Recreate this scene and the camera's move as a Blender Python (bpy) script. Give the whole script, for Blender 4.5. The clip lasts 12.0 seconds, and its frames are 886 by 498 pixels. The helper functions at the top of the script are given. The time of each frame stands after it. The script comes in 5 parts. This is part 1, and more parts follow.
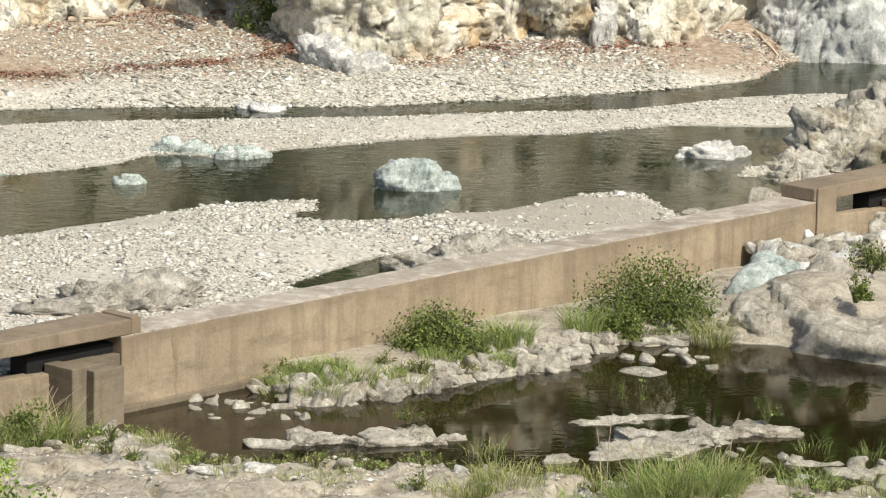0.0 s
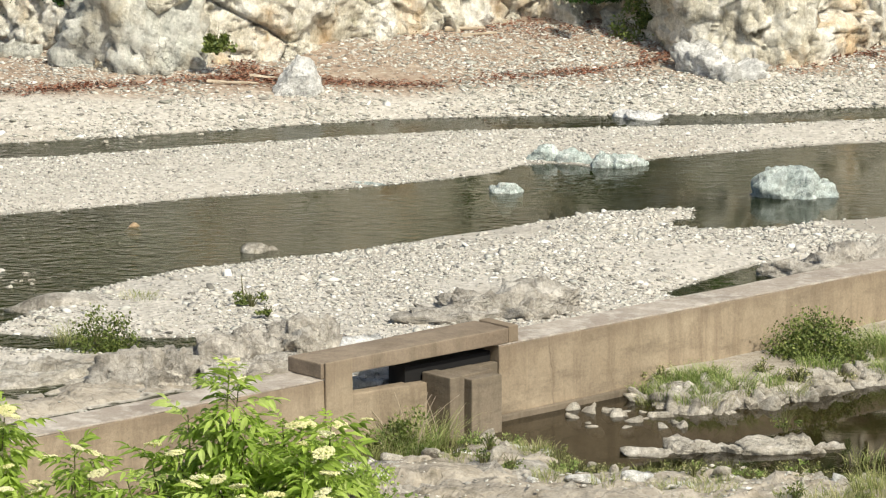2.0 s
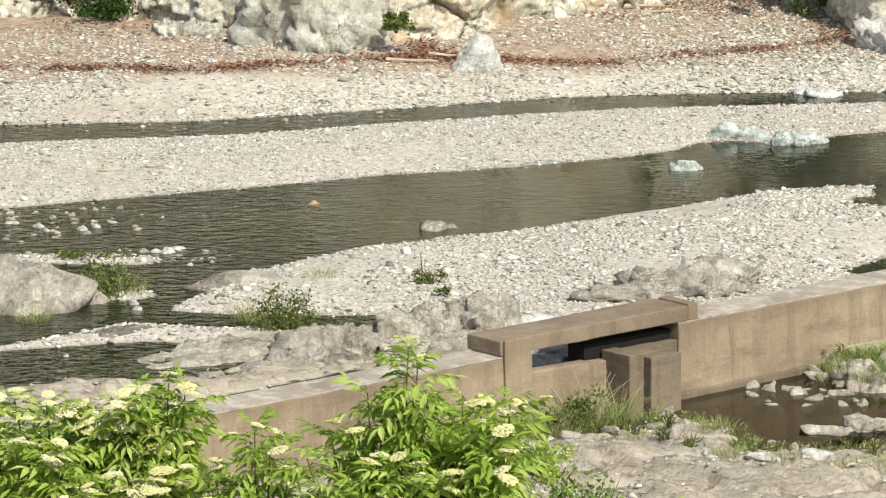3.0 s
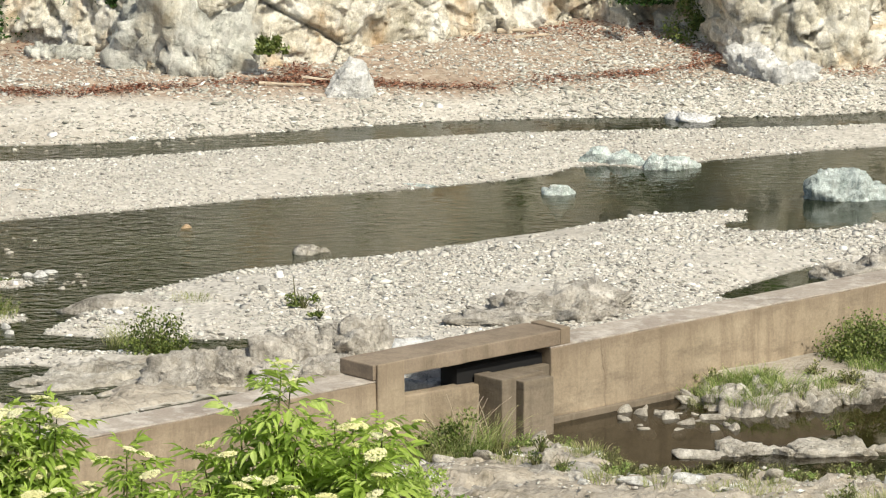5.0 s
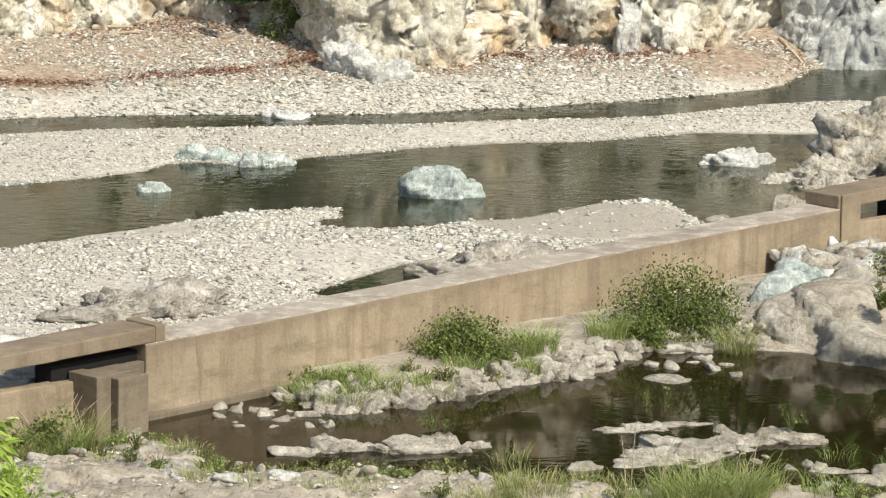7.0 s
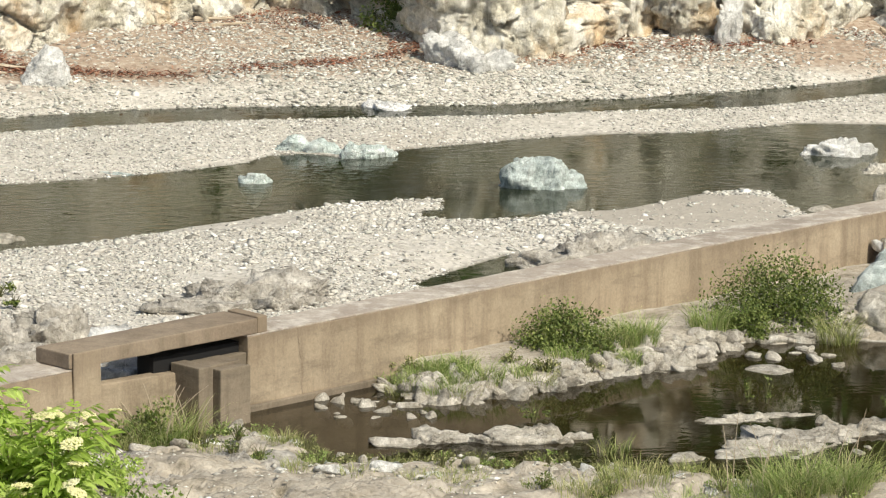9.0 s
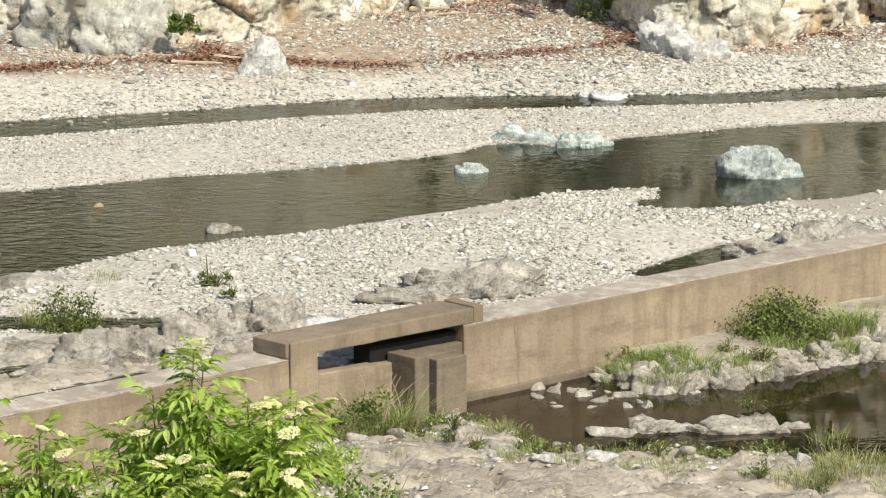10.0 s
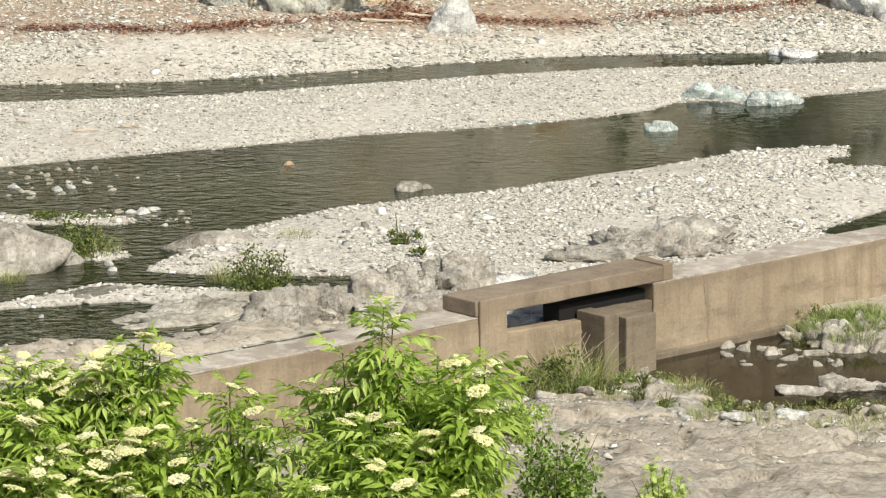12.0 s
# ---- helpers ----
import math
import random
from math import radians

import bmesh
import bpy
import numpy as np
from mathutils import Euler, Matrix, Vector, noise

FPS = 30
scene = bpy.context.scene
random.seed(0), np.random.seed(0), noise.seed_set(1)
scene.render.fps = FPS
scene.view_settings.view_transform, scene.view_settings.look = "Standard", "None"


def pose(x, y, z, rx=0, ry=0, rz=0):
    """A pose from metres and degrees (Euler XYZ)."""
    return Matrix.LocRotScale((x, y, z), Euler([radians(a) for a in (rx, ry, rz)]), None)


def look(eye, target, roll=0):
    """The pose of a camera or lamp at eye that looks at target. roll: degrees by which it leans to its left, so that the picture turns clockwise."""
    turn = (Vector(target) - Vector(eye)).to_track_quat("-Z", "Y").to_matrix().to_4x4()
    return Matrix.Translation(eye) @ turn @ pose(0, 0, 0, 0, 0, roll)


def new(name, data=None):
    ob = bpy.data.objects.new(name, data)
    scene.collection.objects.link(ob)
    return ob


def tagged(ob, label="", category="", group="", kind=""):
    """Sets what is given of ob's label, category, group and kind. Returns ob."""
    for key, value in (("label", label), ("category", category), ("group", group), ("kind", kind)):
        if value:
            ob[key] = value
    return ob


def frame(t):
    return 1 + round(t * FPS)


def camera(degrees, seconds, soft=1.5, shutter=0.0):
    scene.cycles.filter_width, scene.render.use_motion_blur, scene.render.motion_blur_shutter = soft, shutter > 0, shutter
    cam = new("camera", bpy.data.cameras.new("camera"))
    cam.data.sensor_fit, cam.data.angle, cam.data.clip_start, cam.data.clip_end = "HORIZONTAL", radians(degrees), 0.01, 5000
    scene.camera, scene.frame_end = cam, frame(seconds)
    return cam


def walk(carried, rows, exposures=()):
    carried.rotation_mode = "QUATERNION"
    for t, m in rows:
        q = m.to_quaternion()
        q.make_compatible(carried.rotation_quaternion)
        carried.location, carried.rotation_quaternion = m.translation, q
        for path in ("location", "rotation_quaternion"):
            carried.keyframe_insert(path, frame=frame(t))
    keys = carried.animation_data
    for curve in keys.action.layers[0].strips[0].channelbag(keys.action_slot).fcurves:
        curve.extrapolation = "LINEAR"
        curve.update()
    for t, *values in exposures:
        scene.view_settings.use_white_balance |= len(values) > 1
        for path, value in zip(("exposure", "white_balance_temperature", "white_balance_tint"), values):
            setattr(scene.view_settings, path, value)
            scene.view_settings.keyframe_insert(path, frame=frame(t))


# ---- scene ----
cam = camera(11.0, 12.0, soft=1.2)
EYE = (0.0, 0.0, 11.2)
# seconds, pan, tilt and roll in degrees: a hand-held long-lens pan from one spot
PAN = [
    (0.0, 0.001, -11.149, 0.888),
    (0.5, -0.959, -10.990, 0.635),
    (1.0, -2.081, -10.816, 0.372),
    (1.5, -3.296, -10.863, 0.102),
    (2.0, -4.779, -11.072, -0.237),
    (2.5, -6.196, -11.280, -0.529),
    (2.7, -6.636, -11.312, -0.593),
    (3.1, -7.143, -11.329, -0.734),
    (3.5, -7.290, -11.282, -0.767),
    (3.9, -7.151, -11.207, -0.736),
    (4.3, -6.811, -11.133, -0.710),
    (4.5, -6.536, -11.093, -0.637),
    (5.0, -5.439, -11.045, -0.306),
    (5.5, -3.490, -11.114, 0.148),
    (6.0, -1.644, -11.103, 0.518),
    (6.5, -0.692, -11.038, 0.615),
    (6.7, -0.515, -11.031, 0.695),
    (7.1, -0.247, -11.080, 0.776),
    (7.5, -0.075, -11.184, 0.814),
    (7.9, -0.040, -11.290, 0.821),
    (8.3, -0.232, -11.334, 0.812),
    (8.5, -0.399, -11.335, 0.762),
    (9.0, -1.593, -11.185, 0.429),
    (9.5, -3.298, -11.240, 0.060),
    (10.0, -4.334, -11.322, -0.182),
    (10.5, -4.956, -11.302, -0.285),
    (11.0, -5.520, -11.428, -0.400),
    (11.5, -6.250, -11.650, -0.554),
    (12.0, -6.746, -11.827, -0.667),
]


def aim(pan, tilt, roll):
    a, e = radians(pan), radians(tilt)
    to = Vector(EYE) + 50 * Vector((math.sin(a) * math.cos(e), math.cos(a) * math.cos(e), math.sin(e)))
    return look(EYE, to, roll)


walk(cam, [(t, aim(p, e, r)) for t, p, e, r in PAN], exposures=[(0.0, -0.05, 6850, 4.5), (12.0, -0.05, 6850, 4.5)])

# ---- light ----
SUN_EL, SUN_AZ = 47.0, 141.0  # elevation; compass angle from +y towards +x
world = bpy.data.worlds.new("world")
scene.world = world
world.use_nodes = True
wn = world.node_tree.nodes
sky = wn.new("ShaderNodeTexSky")
sky.sky_type, sky.sun_disc = "NISHITA", False
sky.sun_elevation, sky.sun_rotation = radians(SUN_EL), radians(SUN_AZ)
sky.air_density, sky.dust_density = 1.0, 2.5
wn["Background"].inputs["Strength"].default_value = 0.115
world.node_tree.links.new(sky.outputs[0], wn["Background"].inputs["Color"])
sun = new("sun", bpy.data.lights.new("sun", "SUN"))
sun.data.energy, sun.data.angle, sun.data.color = 4.7, radians(0.6), (1.0, 0.935, 0.83)
to_sun = Vector((math.sin(radians(SUN_AZ)) * math.cos(radians(SUN_EL)), math.cos(radians(SUN_AZ)) * math.cos(radians(SUN_EL)), math.sin(radians(SUN_EL))))
sun.matrix_world = look(to_sun * 60, (0, 0, 0))


# ---- materials ----
WALL_K, WALL_Y = 1.0546, 52.97  # front line of the weir wall: y = WALL_Y + WALL_K * x
UX, UY = 0.688, 0.7257  # along the wall


class Mat:
    """A small builder for node materials."""

    def __init__(self, name, rough=0.85):
        self.m = bpy.data.materials.new(name)
        self.m.use_nodes = True
        self.t = self.m.node_tree
        self.b = self.t.nodes["Principled BSDF"]
        self.b.inputs["Roughness"].default_value = rough
        self.b.inputs["Specular IOR Level"].default_value = 0.3

    def n(self, kind, **put):
        node = self.t.nodes.new("ShaderNode" + kind)
        for k, v in put.items():
            if k in node.inputs:
                node.inputs[k].default_value = v
        return node

    def to(self, a, b):
        self.t.links.new(a, b)

    def pos(self, scale=(1, 1, 1), rot=(0, 0, 0), world_space=True):
        src = self.n("NewGeometry").outputs["Position"] if world_space else self.n("TexCoord").outputs["Object"]
        mp = self.n("Mapping", Scale=scale, Rotation=rot)
        self.to(src, mp.inputs["Vector"])
        return mp.outputs[0]

    def noise(self, scale, detail=4, rough=0.55, vec=None, distort=0.0):
        nd = self.n("TexNoise", Scale=scale, Detail=detail, Roughness=rough, Distortion=distort)
        self.to(vec if vec else self.pos(), nd.inputs["Vector"])
        return nd.outputs["Fac"]

    def voro(self, scale, vec=None, feature="F1", out="Distance", rnd=1.0):
        nd = self.n("TexVoronoi", Scale=scale, Randomness=rnd)
        nd.feature = feature
        self.to(vec if vec else self.pos(), nd.inputs["Vector"])
        return nd.outputs[out]

    def ramp(self, fac, stops, mode="LINEAR"):
        r = self.t.nodes.new("ShaderNodeValToRGB")
        r.color_ramp.interpolation = mode
        el = r.color_ramp.elements
        while len(el) < len(stops):
            el.new(0.5)
        for e, (p, c) in zip(el, stops):
            e.position = p
            e.color = (*c, 1) if len(c) == 3 else c
        self.to(fac, r.inputs[0])
        return r.outputs[0]

    def mix(self, fac, a, b, blend="MIX"):
        m = self.t.nodes.new("ShaderNodeMix")
        m.data_type, m.blend_type = "RGBA", blend
        for sock, val in ((m.inputs[0], fac), (m.inputs[6], a), (m.inputs[7], b)):
            if isinstance(val, (int, float)):
                sock.default_value = val
            elif isinstance(val, tuple):
                sock.default_value = (*val, 1)
            else:
                self.to(val, sock)
        return m.outputs[2]

    def math(self, op, a, b=0.0):
        m = self.t.nodes.new("ShaderNodeMath")
        m.operation = op
        for sock, val in zip(m.inputs, (a, b)):
            if isinstance(val, (int, float)):
                sock.default_value = val
            else:
                self.to(val, sock)
        return m.outputs[0]

    def xyz(self, vec):
        s = self.n("SeparateXYZ")
        self.to(vec, s.inputs[0])
        return s.outputs

    def bump(self, height, strength=0.5, dist=0.02, prev=None):
        b = self.n("Bump", Strength=strength, Distance=dist)
        self.to(height, b.inputs["Height"])
        if prev:
            self.to(prev, b.inputs["Normal"])
        self.to(b.outputs[0], self.b.inputs["Normal"])
        return b.outputs[0]

    def color(self, c):
        if isinstance(c, tuple):
            self.b.inputs["Base Color"].default_value = (*c, 1)
        else:
            self.to(c, self.b.inputs["Base Color"])
        return self


def rand(m, kind="island"):
    if kind == "island":
        return m.n("NewGeometry").outputs["Random Per Island"]
    return m.n("ObjectInfo").outputs["Random"]


def concrete(name, dark, light, streak, wet=None):
    m = Mat(name, 0.9)
    big = m.noise(0.9, 5, 0.6)
    c = m.ramp(big, [(0.3, dark), (0.7, light)])
    runs = m.noise(2.2, 5, 0.65, m.pos((1.6, 1.6, 0.14)))
    patch = m.noise(1.6, 6, 0.7, m.pos((0.6, 0.6, 2.2)))
    c = m.mix(m.ramp(patch, [(0.5, (0, 0, 0)), (0.68, (0.7, 0.7, 0.7))]), c, tuple(0.62 * q + 0.02 for q in dark))
    c = m.mix(m.ramp(runs, [(0.48, (0, 0, 0)), (0.66, (0.75, 0.75, 0.75))]), c, streak)
    blot = m.noise(5.0, 6, 0.75, m.pos((1, 1, 0.8)), 0.6)
    c = m.mix(0.4, c, m.ramp(blot, [(0.32, (0.62, 0.60, 0.57)), (0.46, (0.98, 0.98, 0.98)), (0.68, (1.16, 1.15, 1.12))]), "MULTIPLY")
    fine = m.noise(30, 4, 0.7)
    c = m.mix(0.35, c, m.ramp(fine, [(0.3, (0.55, 0.55, 0.55)), (0.7, (1.25, 1.25, 1.25))]), "MULTIPLY")
    lift = m.xyz(m.pos())[2]
    if wet is not None:
        edge = m.math("ADD", lift, m.math("MULTIPLY", m.noise(3, 3), 0.10))
        band = m.ramp(m.math("SUBTRACT", edge, wet), [(0.0, (0.75, 0.75, 0.75)), (0.07, (0, 0, 0))])
        c = m.mix(band, c, (0.13, 0.085, 0.05))
        # one old crack down the face, and grime hanging from the top edge
        wx, wy, wz = m.xyz(m.pos())
        run = m.math("ADD", m.math("MULTIPLY", wx, UX), m.math("MULTIPLY", m.math("SUBTRACT", wy, WALL_Y), UY))
        wander = m.math("MULTIPLY", m.math("SUBTRACT", m.noise(5, 4, 0.6), 0.5), 0.10)
        gap = m.math("ABSOLUTE", m.math("ADD", m.math("ADD", run, 4.30), m.math("ADD", wander, m.math("MULTIPLY", wz, 0.10))))
        line = m.math("MULTIPLY", m.ramp(gap, [(0.0, (0.8, 0.8, 0.8)), (0.011, (0, 0, 0))]), m.ramp(m.noise(3.5, 3), [(0.42, (0.1, 0.1, 0.1)), (0.56, (1, 1, 1))]))
        c = m.mix(line, c, (0.08, 0.06, 0.045))
        hang = m.math("ADD", m.math("SUBTRACT", 0.44, wz), m.math("MULTIPLY", m.math("SUBTRACT", m.noise(2.5, 5, 0.7, m.pos((1.5, 1.5, 0.3))), 0.5), 0.5))
        c = m.mix(m.ramp(hang, [(0.0, (0.5, 0.5, 0.5)), (0.16, (0, 0, 0))]), c, (0.20, 0.155, 0.115))
    lines = m.math("ABSOLUTE", m.math("SUBTRACT", m.math("FRACT", m.math("MULTIPLY", lift, 3.4)), 0.5))
    m.color(c)
    p = m.bump(m.ramp(lines, [(0.0, (0.4, 0.4, 0.4)), (0.05, (0.5, 0.5, 0.5))]), 0.3, 0.01)
    m.bump(fine, 0.5, 0.012, p)
    return m.m


def gravel(name, island=True):
    m = Mat(name, 0.9)
    r = rand(m) if island else m.voro(14, out="Color")
    c = m.ramp(r, [(0.0, (0.17, 0.165, 0.15)), (0.10, (0.36, 0.345, 0.315)), (0.30, (0.52, 0.495, 0.455)), (0.60, (0.63, 0.60, 0.55)), (0.80, (0.45, 0.45, 0.41)), (0.90, (0.76, 0.745, 0.70)), (1.0, (0.86, 0.85, 0.82))])
    c = m.mix(0.4, c, m.ramp(m.noise(25, 3), [(0.3, (0.7, 0.7, 0.7)), (0.7, (1.15, 1.15, 1.15))]), "MULTIPLY")
    m.color(c)
    return m.m


def ground_mat():
    m = Mat("river_gravel_ground", 0.92)
    p = m.pos()
    x, y, z = m.xyz(p)
    cell = m.voro(17, out="Color")
    pale = m.ramp(cell, [(0.0, (0.34, 0.32, 0.29)), (0.3, (0.51, 0.48, 0.435)), (0.7, (0.62, 0.585, 0.535)), (1.0, (0.70, 0.67, 0.63))])
    soil = m.ramp(m.voro(12, out="Color"), [(0.0, (0.22, 0.16, 0.12)), (0.4, (0.36, 0.28, 0.22)), (0.8, (0.45, 0.37, 0.30)), (1.0, (0.6, 0.55, 0.48))])
    # the upper bank above the flood line is browner
    up = m.math("SUBTRACT", y, m.math("ADD", m.math("MULTIPLY", x, 0.27), 69.3))
    up = m.math("ADD", up, m.math("MULTIPLY", m.math("SUBTRACT", m.noise(0.7, 4), 0.5), 1.2))
    c = m.mix(m.ramp(up, [(0.0, (0, 0, 0)), (0.6, (1, 1, 1))]), pale, soil)
    # silt patches
    c = m.mix(m.ramp(m.noise(0.35, 5, 0.6), [(0.55, (0, 0, 0)), (0.72, (0.55, 0.55, 0.55))]), c, (0.36, 0.31, 0.25))
    # fine silt behind the spit
    away = m.n("VectorMath")
    away.operation = "DISTANCE"
    m.to(m.pos((1, 1, 0)), away.inputs[0])
    away.inputs[1].default_value = (1.5, 59.1, 0)
    far_off = m.math("ADD", away.outputs["Value"], m.math("MULTIPLY", m.noise(1.4, 4), 0.9))
    c = m.mix(m.math("MULTIPLY", m.math("LESS_THAN", far_off, 1.9), 0.8), c, (0.43, 0.39, 0.34))
    # bed under water: algae-brown stones
    bed = m.ramp(m.voro(9, out="Color"), [(0.0, (0.035, 0.032, 0.02)), (0.6, (0.075, 0.068, 0.042)), (1.0, (0.15, 0.14, 0.095))])
    sea = m.math("MULTIPLY", m.math("LESS_THAN", y, m.math("ADD", m.math("MULTIPLY", x, 1.0546), 53.2)), -0.4)
    under = m.math("SUBTRACT", z, sea)
    under = m.math("ADD", under, m.math("MULTIPLY", m.noise(5, 3), 0.03))
    c = m.mix(m.ramp(under, [(0.0, (1, 1, 1)), (0.035, (0, 0, 0))]), c, bed)
    # the near bank: earth, rock and dry grass
    near = m.math("SUBTRACT", m.math("ADD", m.math("MULTIPLY", x, 1.0546), 53.3), y)
    left = m.math("SUBTRACT", m.math("ADD", m.math("MULTIPLY", x, 0.5), 54.4), y)
    left = m.math("MINIMUM", left, m.math("SUBTRACT", -5.3, x))
    near = m.math("MAXIMUM", near, left)
    near = m.math("ADD", near, m.math("MULTIPLY", m.math("SUBTRACT", m.noise(1.1, 4), 0.5), 0.6))
    near = m.math("MULTIPLY", near, m.math("GREATER_THAN", under, 0.03))
    earth = m.ramp(m.noise(2.2, 8, 0.7), [(0.28, (0.15, 0.13, 0.085)), (0.38, (0.30, 0.265, 0.21)), (0.48, (0.42, 0.375, 0.315)), (0.75, (0.56, 0.515, 0.45))])
    wv = m.n("TexNoise", Scale=1.3, Detail=4, Roughness=0.6)
    m.to(m.pos(), wv.inputs["Vector"])
    warp = m.n("VectorMath")
    warp.operation = "MULTIPLY_ADD"
    m.to(wv.outputs["Color"], warp.inputs[0])
    warp.inputs[1].default_value = (1.1, 1.1, 1.1)
    m.to(m.pos((0.8, 1.3, 1.0), (0, 0, 0.5)), warp.inputs[2])
    seam = m.ramp(m.voro(1.5, warp.outputs[0], "DISTANCE_TO_EDGE"), [(0.0, (0.26, 0.26, 0.26)), (0.03, (0, 0, 0))])
    seam2 = m.ramp(m.voro(4.0, warp.outputs[0], "DISTANCE_TO_EDGE"), [(0.0, (0.14, 0.14, 0.14)), (0.04, (0, 0, 0))])
    earth = m.mix(m.math("MAXIMUM", seam, seam2), earth, (0.10, 0.085, 0.06))
    plate = m.xyz(m.voro(4.0, warp.outputs[0], out="Color"))[0]
    earth = m.mix(0.7, earth, m.ramp(plate, [(0.0, (0.78, 0.78, 0.78)), (1.0, (1.14, 1.14, 1.14))]), "MULTIPLY")
    grit = m.ramp(m.noise(16, 5, 0.75), [(0.34, (0.62, 0.60, 0.57)), (0.5, (1, 1, 1)), (0.7, (1.15, 1.15, 1.15))])
    earth = m.mix(0.5, earth, grit, "MULTIPLY")
    c = m.mix(m.ramp(near, [(0.0, (0, 0, 0)), (0.5, (1, 1, 1))]), c, earth)
    wood = m.ramp(m.noise(0.8, 5), [(0.3, (0.025, 0.035, 0.012)), (0.7, (0.07, 0.095, 0.03))])
    hill = m.math("MULTIPLY", m.math("GREATER_THAN", z, 2.6), m.math("GREATER_THAN", y, 60.0))
    c = m.mix(hill, c, wood)
    m.color(c)
    chip = m.voro(2.6, m.pos((1, 1, 1), (0, 0, 0.4)), out="Color")
    rocky = m.math("MULTIPLY", m.xyz(chip)[0], m.math("MINIMUM", m.math("MAXIMUM", near, 0.0), 1.0))
    p = m.bump(m.math("MULTIPLY", m.math("SUBTRACT", plate, m.math("MULTIPLY", seam, 1.5)), m.math("MINIMUM", m.math("MAXIMUM", near, 0.0), 1.0)), 0.5, 0.03)
    p = m.bump(rocky, 0.4, 0.03, p)
    p = m.bump(m.voro(17), 0.6, 0.02, p)
    p = m.bump(m.noise(3.0, 8, 0.7, None, 0.5), 0.7, 0.08, p)
    m.bump(m.noise(40, 3), 0.4, 0.01, p)
    return m.m


def water(name, deep, shallow, ripple, alpha):
    m = Mat(name, 0.03)
    m.b.inputs["IOR"].default_value = 1.333
    m.b.inputs["Specular IOR Level"].default_value = 0.5
    c = m.mix(m.ramp(m.noise(0.5, 4), [(0.35, (0, 0, 0)), (0.7, (1, 1, 1))]), deep, shallow)
    m.color(c)
    m.b.inputs["Alpha"].default_value = alpha
    fine = m.noise(4.2, 2, 0.4, m.pos((1.0, 1.5, 1.0), (0, 0, radians(-35))), 0.8)
    # ripples come and go over the surface
    patch = m.ramp(m.noise(0.33, 3), [(0.44, (0.16, 0.16, 0.16)), (0.62, (1, 1, 1))])
    # choppy over the shallows upstream
    x = m.xyz(m.pos())[0]
    chop = m.ramp(m.math("MULTIPLY", m.math("SUBTRACT", -5.5, x), 0.22), [(0.0, (0, 0, 0)), (1.0, (2.2, 2.2, 2.2))])
    m.bump(m.math("MULTIPLY", fine, m.math("MAXIMUM", patch, chop)), ripple, 0.05)
    return m.m


